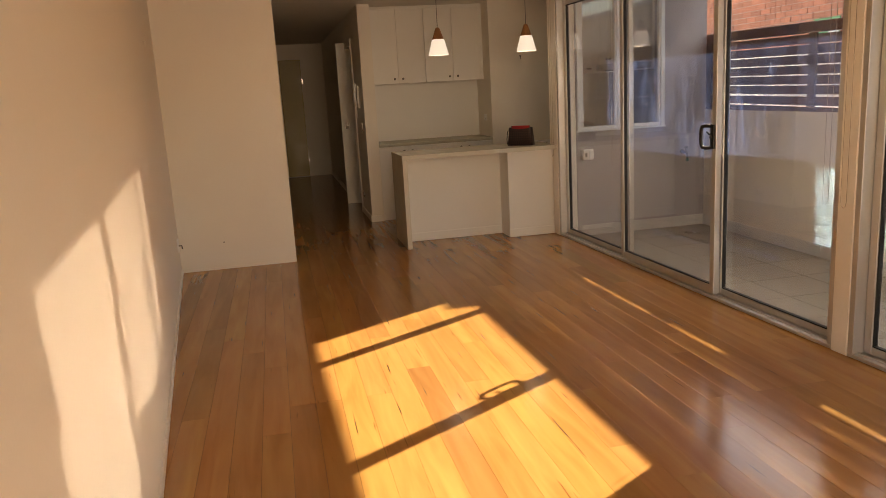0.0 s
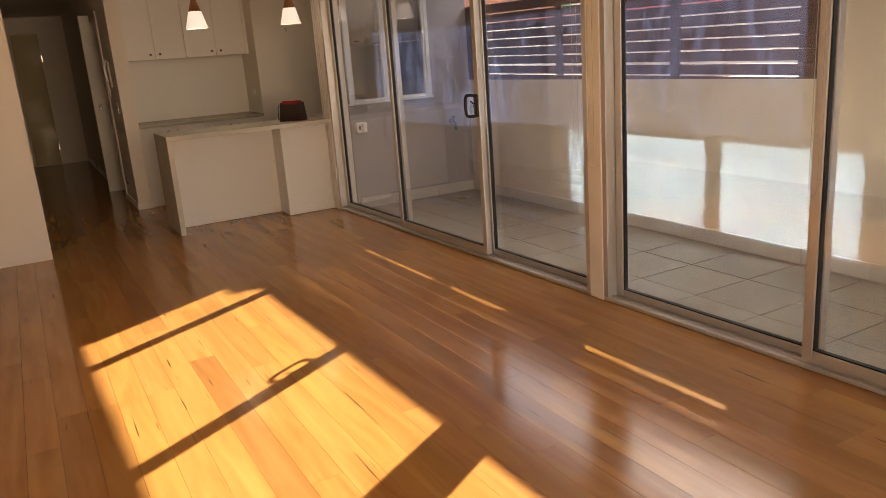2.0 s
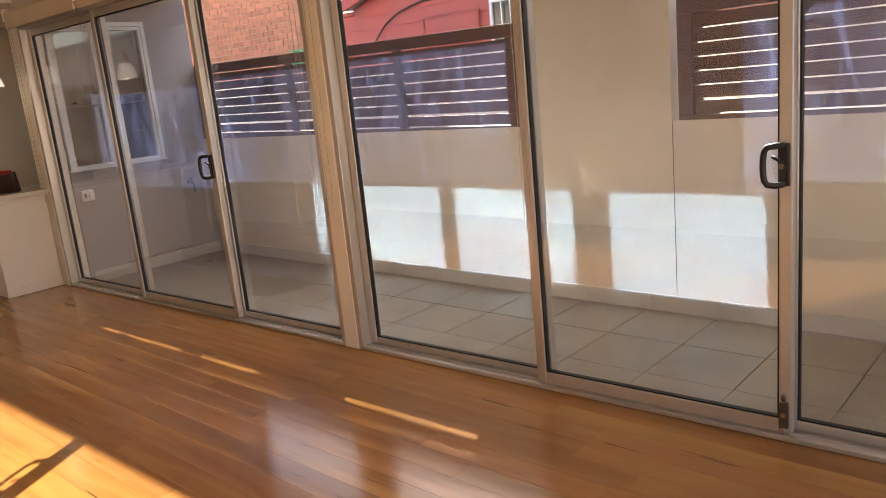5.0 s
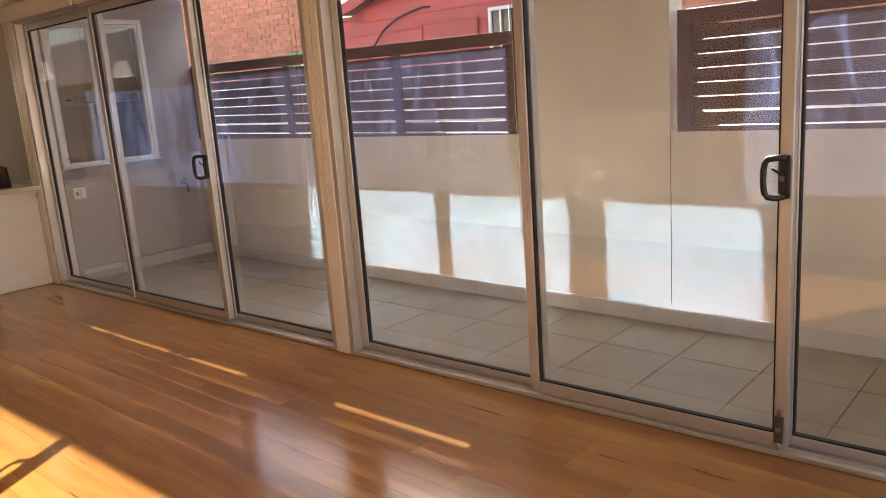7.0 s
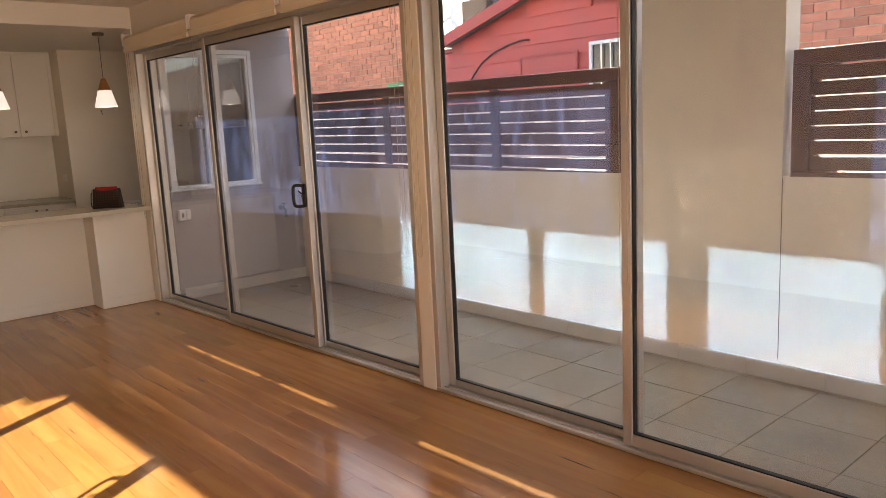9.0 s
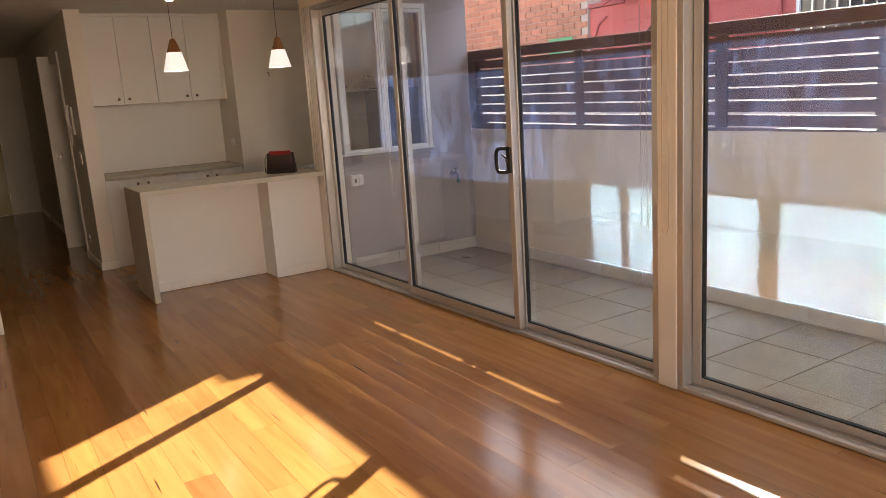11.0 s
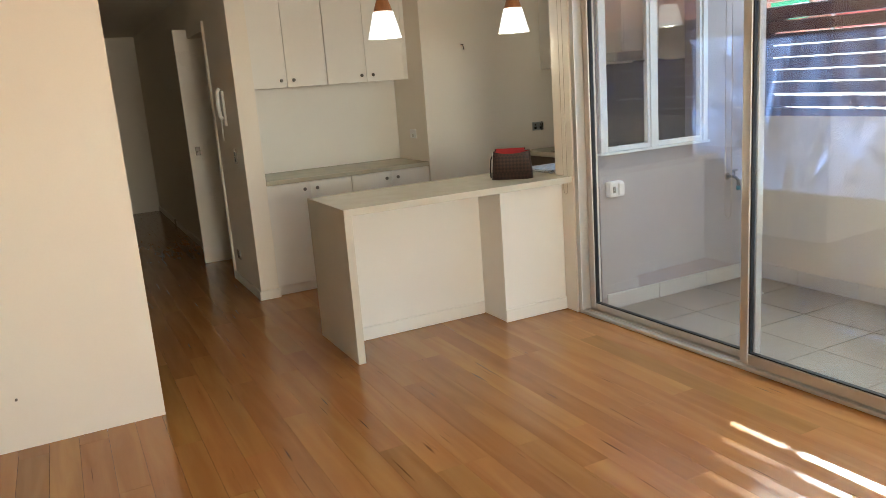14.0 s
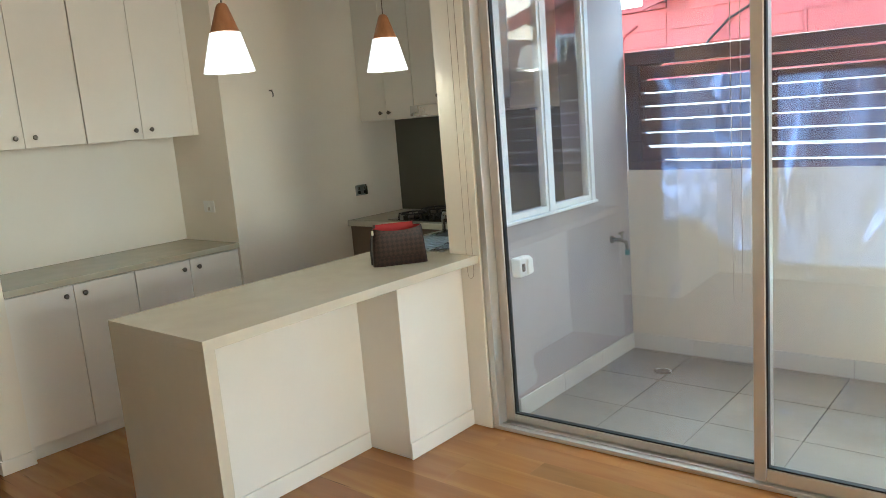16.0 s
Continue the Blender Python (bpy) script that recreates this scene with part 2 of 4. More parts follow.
M = {
    "wall": mat("wall_paint", (0.80, 0.74, 0.64), 0.55, vary=0.03, scale=1.5, grain=120, bump=0.04),
    "ceiling": mat("ceiling_paint", (0.80, 0.77, 0.70), 0.8, vary=0.02, bump=0.02),
    "trim": mat("trim_paint", (0.80, 0.76, 0.68), 0.35, vary=0.03, bump=0.02),
    "cab": mat("cabinet_enamel", (0.80, 0.77, 0.71), 0.35, vary=0.015, bump=0.01, rvary=0.02),
    "stone": mat("cream_stone", (0.57, 0.53, 0.43), 0.22, vary=0.03, scale=8, grain=220, bump=0.01, rvary=0.02),
    # the cream stone again, darkened for the shade under the wall cabinets
    "shaded_bench_stone": mat("olive_cream_stone_shaded", (0.43, 0.40, 0.31), 0.25, vary=0.03, scale=8, grain=220, bump=0.01, rvary=0.02),
    "alu": mat("champagne_aluminium", (0.57, 0.55, 0.52), 0.38, metal=0.65, vary=0.04, bump=0.02),
    "chain": mat("bead_chain", (0.40, 0.34, 0.27), 0.45, vary=0.02, bump=0.0),
    "rubber": mat("black_gasket", (0.012, 0.012, 0.012), 0.6),
    "black": mat("black_plastic", (0.012, 0.011, 0.010), 0.5, bump=0.02),
    "steel": mat("steel", (0.55, 0.54, 0.52), 0.28, metal=1.0, vary=0.06),
    "dark_steel": mat("dark_steel", (0.16, 0.14, 0.12), 0.35, metal=0.9),
    "plastic": mat("white_plastic", (0.82, 0.81, 0.78), 0.35, vary=0.02, bump=0.0),
    "court": mat("courtyard_render", (0.66, 0.60, 0.505), 0.85, vary=0.08, scale=1.2, grain=140, bump=0.10),
    "grey": mat("grey_render", (0.36, 0.33, 0.33), 0.85, vary=0.07, scale=1.4, grain=140, bump=0.10),
    "tile": mat("porcelain_tile", (0.27, 0.245, 0.205), 0.42, vary=0.28, scale=2.6, grain=25, bump=0.05, rand=0.06),
    "skirt_tile": mat("pale_skirting_tile", (0.56, 0.54, 0.50), 0.42, vary=0.1, scale=2.2, grain=25, bump=0.05, rand=0.05),
    "grout": mat("grout", (0.07, 0.065, 0.06), 0.9, bump=0.2),
    "blind": mat("blind_fabric", (0.78, 0.70, 0.56), 0.7, vary=0.04, grain=300, bump=0.1),
    "slat": wood("merbau_stain", (0.046, 0.015, 0.010), (0.105, 0.034, 0.020), "y", 0.45),
    "post": wood("merbau_post", (0.035, 0.012, 0.009), (0.075, 0.024, 0.016), "z", 0.5),
    "floor": wood("polished_hardwood", (0.23, 0.084, 0.020), (0.47, 0.236, 0.070), "y", 0.16, knots=0.9, contrast=1.0, fine=13),
    "oak": wood("turned_oak", (0.22, 0.09, 0.035), (0.38, 0.18, 0.075), "z", 0.45, random_board=False),
    "splash": mat("olive_glass_splashback", (0.105, 0.10, 0.075), 0.12, vary=0.03, bump=0.0),
    "oven": mat("brown_panel", (0.15, 0.11, 0.08), 0.4, vary=0.06),
    "subfloor": mat("joint_dark", (0.05, 0.022, 0.010), 0.8),
    "red_board": mat("red_weatherboard", (0.55, 0.10, 0.085), 0.6, vary=0.16, scale=2.5, grain=30, bump=0.15, rand=0.07),
    "red_trim": mat("red_trim", (0.40, 0.055, 0.050), 0.5, vary=0.12),
    "roof": mat("corrugated_iron", (0.42, 0.40, 0.40), 0.5, metal=0.3, vary=0.2),
    "brick": mat("orange_brick", (0.54, 0.205, 0.125), 0.85, vary=0.18, scale=9, grain=60, bump=0.4, rand=0.22),
    "mortar": mat("mortar", (0.60, 0.48, 0.40), 0.95, vary=0.12, bump=0.4),
    "ground": mat("pale_concrete_lane", (0.42, 0.40, 0.37), 0.9, vary=0.2, scale=0.8, bump=0.4),
    "bag_red": mat("red_lining", (0.34, 0.010, 0.014), 0.6, vary=0.1),
    "teal": mat("teal_plastic", (0.03, 0.16, 0.17), 0.4),
    "green": mat("green_sign", (0.03, 0.34, 0.12), 0.4),
    "door_yellow": mat("yellowish_door", (0.36, 0.26, 0.06), 0.4, vary=0.1),
    "glass": glass_mat("door_glass", 0.0105),
    "win_glass": glass_mat("window_glass", 0.003),
    "winframe": mat("white_window_enamel", (0.78, 0.80, 0.80), 0.35, vary=0.03, bump=0.0),
    "shade": mat("opal_glass_shade", (0.85, 0.85, 0.83), 0.3, vary=0.0, rvary=0, bump=0, emit=((1.0, 0.95, 0.88), 0.14)),
    "led": mat("downlight_lens", (0.9, 0.9, 0.9), 0.4, vary=0.0, rvary=0, bump=0, emit=((1.0, 0.90, 0.72), 12.0)),
    "dark_glass": mat("dark_window_pane", (0.02, 0.022, 0.025), 0.06, vary=0.0, bump=0),
    "hobglass": mat("black_hob", (0.008, 0.008, 0.008), 0.1, vary=0, bump=0),
}


def check_mat():
    """Brown leather cloth in a small diagonal check."""
    m = mat("brown_check_leather", (0.05, 0.028, 0.022), 0.5, vary=0.1, bump=0.1)
    n, l = m.node_tree.nodes, m.node_tree.links
    co, ck = n.new("ShaderNodeTexCoord"), n.new("ShaderNodeTexChecker")
    mp = n.new("ShaderNodeMapping")
    mp.inputs["Rotation"].default_value = (0, radians(45), 0)
    ck.inputs["Scale"].default_value = 62
    ck.inputs[1].default_value, ck.inputs[2].default_value = (0.048, 0.024, 0.018, 1), (0.020, 0.011, 0.010, 1)
    l.new(co.outputs["Object"], mp.inputs[0])
    l.new(mp.outputs[0], ck.inputs["Vector"])
    l.new(ck.outputs[0], n["Principled BSDF"].inputs["Base Color"])
    return m


M["bag"] = check_mat()


# ---- building helpers ----
def bx(bm, x0, x1, y0, y1, z0, z1, bevel=0.0):
    vs = [bm.verts.new((x, y, z)) for z in (z0, z1) for x, y in ((x0, y0), (x1, y0), (x1, y1), (x0, y1))]
    fs = [bm.faces.new([vs[i] for i in q]) for q in ((3, 2, 1, 0), (4, 5, 6, 7), (0, 1, 5, 4), (1, 2, 6, 5), (2, 3, 7, 6), (3, 0, 4, 7))]
    if bevel:
        bmesh.ops.bevel(bm, geom=list({e for f in fs for e in f.edges}), offset=bevel, segments=2, profile=0.5, affect="EDGES")
    return bm


def box(*a, bevel=0.0):
    return bx(bmesh.new(), *a, bevel=bevel)


def prism(bm, pts, z0, z1):
    lo, hi = [bm.verts.new((x, y, z0)) for x, y in pts], [bm.verts.new((x, y, z1)) for x, y in pts]
    bm.faces.new(lo[::-1])
    bm.faces.new(hi)
    for i in range(len(pts)):
        j = (i + 1) % len(pts)
        bm.faces.new((lo[i], lo[j], hi[j], hi[i]))
    bmesh.ops.recalc_face_normals(bm, faces=bm.faces)
    return bm


def lathe(bm, cx, cy, prof, seg=24, closed=False):
    rings = [[bm.verts.new((cx + r * math.cos(a), cy + r * math.sin(a), z)) for a in (2 * math.pi * k / seg for k in range(seg))] for r, z in prof]
    pairs = list(zip(rings, rings[1:]))
    if closed:
        pairs.append((rings[-1], rings[0]))
    for a, b in pairs:
        for k in range(seg):
            f = bm.faces.new((a[k], a[(k + 1) % seg], b[(k + 1) % seg], b[k]))
            f.smooth = True
    if not closed:
        bm.faces.new(rings[0][::-1])
        bm.faces.new(rings[-1])
    bmesh.ops.recalc_face_normals(bm, faces=bm.faces)
    return bm


def tube(bm, pts, r, seg=8, loop=False):
    """A round bar along points."""
    pts = [Vector(p) for p in pts]
    rings = []
    n = len(pts)
    for i, p in enumerate(pts):
        a = pts[(i - 1) % n] if loop or i else p
        b = pts[(i + 1) % n] if loop or i < n - 1 else p
        d = (b - a).normalized()
        u = d.orthogonal().normalized() if not rings else (last_u - d * last_u.dot(d)).normalized()
        last_u = u
        v = d.cross(u)
        rings.append([bm.verts.new(p + r * (math.cos(t) * u + math.sin(t) * v)) for t in (2 * math.pi * k / seg for k in range(seg))])
    pairs = list(zip(rings, rings[1:])) + ([(rings[-1], rings[0])] if loop else [])
    for a, b in pairs:
        for k in range(seg):
            bm.faces.new((a[k], a[(k + 1) % seg], b[(k + 1) % seg], b[k])).smooth = True
    if not loop:
        bm.faces.new(rings[0][::-1])
        bm.faces.new(rings[-1])
    bmesh.ops.recalc_face_normals(bm, faces=bm.faces)
    return bm


def mesh_of(name, bm, material):
    me = bpy.data.meshes.new(name)
    bm.to_mesh(me)
    bm.free()
    me.materials.append(material)
    return me


def part(name, bm, material, parent, label=""):
    """Links a bmesh, given in the world's coordinates, as one mesh under a thing or a part."""
    root = parent
    while root.parent:
        root = root.parent
    bmesh.ops.translate(bm, verts=bm.verts, vec=-Vector(root.location))
    ob = new(name, mesh_of(name, bm, material))
    ob.parent = parent
    return tagged(ob, label)


def thing(name, base, label, category, group=""):
    ob = new(name)
    ob.location = base
    ob.empty_display_size = 0.1
    return tagged(ob, label, category, group)


def solid(name, bm, material, label, category, kind="", group=""):
    return tagged(new(name, mesh_of(name, bm, material)), label, category, group, kind)


def structure(name, bm, material, label="", category="wall"):
    return tagged(new(name, mesh_of(name, bm, material)), label, category, "", "structure")


# ---- plan ----
GX = 3.225           # inner face of the door frames
CW = 4.69            # inner face of the courtyard wall
CEIL, KCEIL = 2.66, 2.48


def west(y):
    return -0.521 + 0.0875 * (7.21 - y)


# ---- the large structure ----
bm = bmesh.new()
prism(bm, [(west(-1.6), -1.6), (west(7.22), 7.22), (west(7.22) - 0.15, 7.22), (west(-1.6) - 0.15, -1.6)], 0, CEIL)
structure("wall_west", bm, M["wall"], "long cream painted plaster wall")
bm = bmesh.new()
bx(bm, -0.67, 0.50, 7.22, 15.1, 0, CEIL)
structure("wall_hall_west", bm, M["wall"], "cream plaster wall block beside the hallway")
bm = bmesh.new()
bx(bm, 1.45, 1.59, 9.03, 9.93, 0, KCEIL)
bx(bm, 1.45, 1.59, 9.93, 10.80, 2.10, KCEIL)
bx(bm, 1.45, 1.59, 10.80, 15.1, 0, KCEIL)
structure("wall_hall_east", bm, M["wall"], "cream hallway wall with a doorway")
structure("wall_hall_end", box(0.50, 1.45, 15.1, 15.25, 0, KCEIL), M["wall"], "plaster wall at the end of the hallway")
bm = bmesh.new()
bx(bm, 1.59, 2.975, 9.64, 9.76, 0, KCEIL)
bx(bm, 2.975, 4.60, 9.03, 9.76, 0, KCEIL)
structure("wall_kitchen_north", bm, M["wall"], "cream kitchen wall with a cabinet niche")
structure("wall_kitchen_east", box(4.50, 4.65, 7.42, 9.03, 0, KCEIL), M["wall"], "kitchen wall behind the cooktop")
bm = bmesh.new()
bx(bm, 1.59, 3.2, 10.0, 12.6, 2.3, 2.4)
bx(bm, 3.1, 3.2, 9.76, 12.6, 0, 2.3)
bx(bm, 1.59, 3.1, 12.5, 12.6, 0, 2.3)
structure("wall_side_room", bm, M["wall"], "plain walls of the dim side room")
# exterior wall with the kitchen window
WX0, WX1, WZ0, WZ1 = 3.31, 4.24, 1.02, 2.32
bm = bmesh.new()
bx(bm, 3.30, WX0, 7.22, 7.42, 0, 2.55)
bx(bm, WX0, WX1, 7.22, 7.42, -0.03, WZ0)
bx(bm, WX0, WX1, 7.22, 7.42, WZ1, 2.55)
bx(bm, WX1, CW + 0.01, 7.22, 7.42, -0.03, 2.55)
structure("wall_window", bm, M["grey"], "grey rendered outside wall with the kitchen window")
bm = bmesh.new()
bx(bm, 3.10, 3.30, 7.228, 7.42, 0, KCEIL, 0.004)
structure("wall_end_pillar", bm, M["trim"], "cream painted end pillar of the kitchen wall")
structure("wall_post", box(GX - 0.004, GX + 0.14, 3.440, 3.550, 0, 2.30, bevel=0.004), M["trim"], "cream painted post between the sliding doors")
structure("wall_above_doors", box(GX + 0.005, GX + 0.16, -1.6, 7.225, 2.30, CEIL), M["wall"], "cream wall strip above the doors")
structure("wall_rear_corner", box(GX + 0.005, GX + 0.16, -1.6, -0.26, 0, 2.30), M["wall"], "plain wall beside the doors")
# unseen rear wall; its opening is assumed, to go with the fill lamp
bm = bmesh.new()
bx(bm, west(-1.6) - 0.2, 0.2, -1.78, -1.6, 0, CEIL)
bx(bm, 0.2, 2.9, -1.78, -1.6, 2.35, CEIL)
bx(bm, 0.2, 2.9, -1.78, -1.6, 0, 0.35)
bx(bm, 2.9, GX + 0.16, -1.78, -1.6, 0, CEIL)
structure("wall_south", bm, M["wall"], "plain unseen rear wall with an assumed window opening")
structure("ceiling_living", box(-0.9, GX + 0.16, -1.78, 7.22, CEIL, CEIL + 0.12), M["ceiling"], "flat pale plaster ceiling", "ceiling")
bm = bmesh.new()
bx(bm, 0.50, GX + 0.10, 7.22, 7.42, KCEIL, CEIL + 0.12)
bx(bm, 0.50, 4.65, 7.42, 15.25, KCEIL, KCEIL + 0.12)
structure("ceiling_kitchen", bm, M["ceiling"], "dropped pale ceiling over kitchen and hallway", "ceiling")

# skirting boards
bm = bmesh.new()
bx(bm, 1.436, 1.448, 9.018, 9.93, 0.002, 0.075, 0.003)
bx(bm, 1.436, 1.60, 9.014, 9.027, 0.002, 0.075, 0.003)
structure("baseboard_pier", bm, M["trim"], "low cream skirting around the wall end", "baseboard")
bm = bmesh.new()
prism(bm, [(west(y) + d, y) for y, d in ((-1.6, 0.001), (7.2, 0.001), (7.2, 0.011), (-1.6, 0.011))], 0.002, 0.045)
structure("baseboard_west", bm, M["trim"], "low cream skirting strip", "baseboard")
structure("baseboard_hall", box(1.437, 1.449, 10.9, 15.1, 0.002, 0.07), M["trim"], "cream hallway skirting", "baseboard")

# hallway doorway: jamb, edge trim, far door
bm = bmesh.new()
bx(bm, 1.33, 1.60, 10.765, 10.797, 0.002, 2.18, 0.003)
structure("door_1", bm, M["trim"], "half-open sliding cream door edge at the hallway room", "door")
structure("trim_doorway", box(1.432, 1.46, 9.90, 9.928, 0.002, 2.17, bevel=0.003), M["trim"], "slim cream door architrave", "trim")
d2 = structure("door_2", box(0.62, 1.02, 15.06, 15.098, 0.01, 2.2, bevel=0.004), M["door_yellow"], "yellowish front door", "door")
part("hinge", box(1.02, 1.035, 15.05, 15.075, 1.75, 1.85), M["steel"], d2)
part("hinge", box(1.02, 1.035, 15.05, 15.075, 0.25, 0.35), M["steel"], d2)
part("latch_plate", box(1.385, 1.43, 10.758, 10.766, 1.04, 1.12, bevel=0.003), M["dark_steel"], bpy.data.objects["door_1"], "dark latch plate")

# ---- sliding doors ----
def sill_frame(name, y0, y1):
    f = structure(name, box(GX, GX + 0.13, y0, y1, 0.001, 0.022, bevel=0.003), M["alu"], "champagne aluminium sliding door frame", "door frame")
    part("track", box(GX + 0.030, GX + 0.036, y0 + 0.03, y1 - 0.03, 0.022, 0.030), M["alu"], f)
    part("track", box(GX + 0.080, GX + 0.086, y0 + 0.03, y1 - 0.03, 0.022, 0.030), M["alu"], f)
    part("jamb", box(GX, GX + 0.13, y0, y0 + 0.035, 0.023, 2.298, bevel=0.003), M["alu"], f)
    part("jamb", box(GX, GX + 0.13, y1 - 0.035, y1, 0.023, 2.298, bevel=0.003), M["alu"], f)
    part("head", box(GX, GX + 0.13, y0 + 0.036, y1 - 0.036, 2.258, 2.298, bevel=0.003), M["alu"], f)
    return f


sill_frame("door_frame_1", 3.552, 7.222)
sill_frame("door_frame_2", -0.25, 3.438)


def slider(y0, y1, inner, handle=None, bolt=None, label="closed sliding glass door in champagne aluminium"):
    x0 = GX + (0.012 if inner else 0.064)
    x1 = x0 + 0.042
    z0, z1, s, rail = 0.031, 2.256, 0.048, 0.055 if inner else 0.036
    d = thing("sliding_door", ((x0 + x1) / 2, (y0 + y1) / 2, z0), label, "sliding door", "sliding glass doors")
    part("stile", box(x0, x1, y0, y0 + s, z0, z1, bevel=0.004), M["alu"], d)
    part("stile", box(x0, x1, y1 - s, y1, z0, z1, bevel=0.004), M["alu"], d)
    part("bottom_rail", box(x0 + 0.003, x1 - 0.003, y0 + s, y1 - s, z0, z0 + rail, bevel=0.004), M["alu"], d)
    part("top_rail", box(x0 + 0.003, x1 - 0.003, y0 + s, y1 - s, z1 - 0.055, z1, bevel=0.004), M["alu"], d)
    xm = (x0 + x1) / 2
    g = part("pane", box(xm - 0.003, xm + 0.003, y0 + s - 0.004, y1 - s + 0.004, z0 + rail - 0.004, z1 - 0.051), M["glass"], d, "clear pane with a film of dust")
    g.visible_shadow = False
    bm = bmesh.new()
    for a, b in ((y0 + s, y0 + s + 0.007), (y1 - s - 0.007, y1 - s)):
        bx(bm, xm - 0.012, xm + 0.012, a, b, z0 + rail, z1 - 0.055)
    bx(bm, xm - 0.012, xm + 0.012, y0 + s + 0.007, y1 - s - 0.007, z0 + rail, z0 + rail + 0.007)
    bx(bm, xm - 0.012, xm + 0.012, y0 + s + 0.007, y1 - s - 0.007, z1 - 0.062, z1 - 0.055)
    part("gasket", bm, M["rubber"], d, "black rubber glazing gasket")
    if handle is not None:
        hy, sgn = handle
        xh = x0
        bm = bmesh.new()
        bx(bm, xh - 0.014, xh + 0.001, hy - 0.018, hy + 0.020, 1.012, 1.168, 0.005)
        plate = part("handle", bm, M["black"], d, "black D-shaped pull handle with a lock")
        bow = ((0.0, 0.014, 0.070), (0.022, 0.044, 0.072), (0.046, 0.050, 0.068), (0.056, 0.052, 0.054), (0.060, 0.053, 0.030), (0.061, 0.053, 0.0), (0.060, 0.053, -0.030),
               (0.056, 0.052, -0.054), (0.046, 0.050, -0.068), (0.022, 0.044, -0.072), (0.0, 0.014, -0.070))
        pts = [(xh - d, hy + sgn * w, 1.09 + z) for w, d, z in bow]
        part("grip", tube(bmesh.new(), pts, 0.0115, 10), M["black"], plate)
        part("lock_lever", tube(bmesh.new(), [(xh - 0.012, hy, 1.10), (xh - 0.022, hy + sgn * 0.012, 1.105), (xh - 0.024, hy + sgn * 0.040, 1.122)], 0.006, 6), M["black"], plate)
        part("key_barrel", tube(bmesh.new(), [(xh - 0.010, hy + sgn * 0.008, 1.085), (xh - 0.020, hy + sgn * 0.008, 1.085)], 0.011, 12), M["dark_steel"], plate)
    if bolt is not None:
        bm = bmesh.new()
        bx(bm, x0 - 0.014, x0 + 0.001, bolt - 0.016, bolt + 0.016, 0.055, 0.165, 0.004)
        b = part("floor_bolt", bm, M["dark_steel"], d, "worn steel floor bolt")
        part("knob", tube(bmesh.new(), [(x0 - 0.010, bolt, 0.172), (x0 - 0.010, bolt, 0.192)], 0.009, 10), M["dark_steel"], b)
        part("keyhole", tube(bmesh.new(), [(x0 - 0.012, bolt, 0.115), (x0 - 0.022, bolt, 0.115)], 0.010, 10), M["steel"], b)
        part("pin", tube(bmesh.new(), [(x0 - 0.008, bolt, 0.032), (x0 - 0.008, bolt, 0.060)], 0.006, 8), M["steel"], b)
    return d


slider(5.905, 7.185, False)
slider(4.645, 5.955, True, handle=(4.672, 1))
slider(3.589, 4.690, False)
slider(2.145, 3.400, False)
slider(1.030, 2.195, True, handle=(1.056, 1), bolt=1.056)
slider(-0.215, 1.075, False)

# roller blinds over the doors
def blind(y0, y1, chains):
    b = thing("roller_blind", (GX - 0.06, (y0 + y1) / 2, 2.25), "cream roller blind rolled up above the doors", "blind", "roller blinds")
    bm = bmesh.new()
    n = 20
    ring = [(0.036 * math.cos(2 * math.pi * k / n), 0.036 * math.sin(2 * math.pi * k / n)) for k in range(n)]
    a = [bm.verts.new((GX - 0.06 + x, y0 + 0.02, 2.375 + z)) for x, z in ring]
    c = [bm.verts.new((GX - 0.06 + x, y1 - 0.02, 2.375 + z)) for x, z in ring]
    for k in range(n):
        bm.faces.new((a[k], a[(k + 1) % n], c[(k + 1) % n], c[k])).smooth = True
    bm.faces.new(a)
    bm.faces.new(c[::-1])
    bmesh.ops.recalc_face_normals(bm, faces=bm.faces)
    part("roll", bm, M["blind"], b)
    part("skirt", box(GX - 0.098, GX - 0.094, y0 + 0.02, y1 - 0.02, 2.29, 2.38), M["blind"], b)
    part("hem_bar", box(GX - 0.104, GX - 0.086, y0 + 0.02, y1 - 0.02, 2.262, 2.298, bevel=0.004), M["blind"], b)
    for y in (y0 + 0.008, y1 - 0.008):
        part("bracket", box(GX - 0.105, GX + 0.004, y - 0.004, y + 0.004, 2.32, 2.425, bevel=0.002), M["plastic"], b)
    for cy in chains:
        part("chain", tube(bmesh.new(), [(GX - 0.040, cy + 0.017, 2.36), (GX - 0.040, cy + 0.017, 0.82), (GX - 0.040, cy + 0.012, 0.797), (GX - 0.038, cy, 0.785), (GX - 0.036, cy - 0.012, 0.797),
             (GX - 0.036, cy - 0.017, 0.82), (GX - 0.036, cy - 0.017, 2.36)], 0.0014, 6), M["chain"], b, "hanging beaded chain loop")


blind(5.92, 7.20, (5.99, 7.265))
blind(4.66, 5.90, ())
blind(3.50, 4.64, (3.60,))
blind(2.20, 3.48, (3.475,))
blind(-0.2, 2.18, (2.15,))

# the door wall stands slightly askew to the rest
SKEW = -0.032
for root in [o for o in scene.collection.objects if o.parent is None and o.name.split(".")[0] in ("sliding_door", "roller_blind", "door_frame_1", "door_frame_2", "wall_post", "wall_above_doors", "wall_rear_corner")]:
    for o in (root, *root.children_recursive):
        if o.data:
            for v in o.data.vertices:
                v.co.x += SKEW * v.co.y
    root.location.x += SKEW * (root.location.y - 3.5)

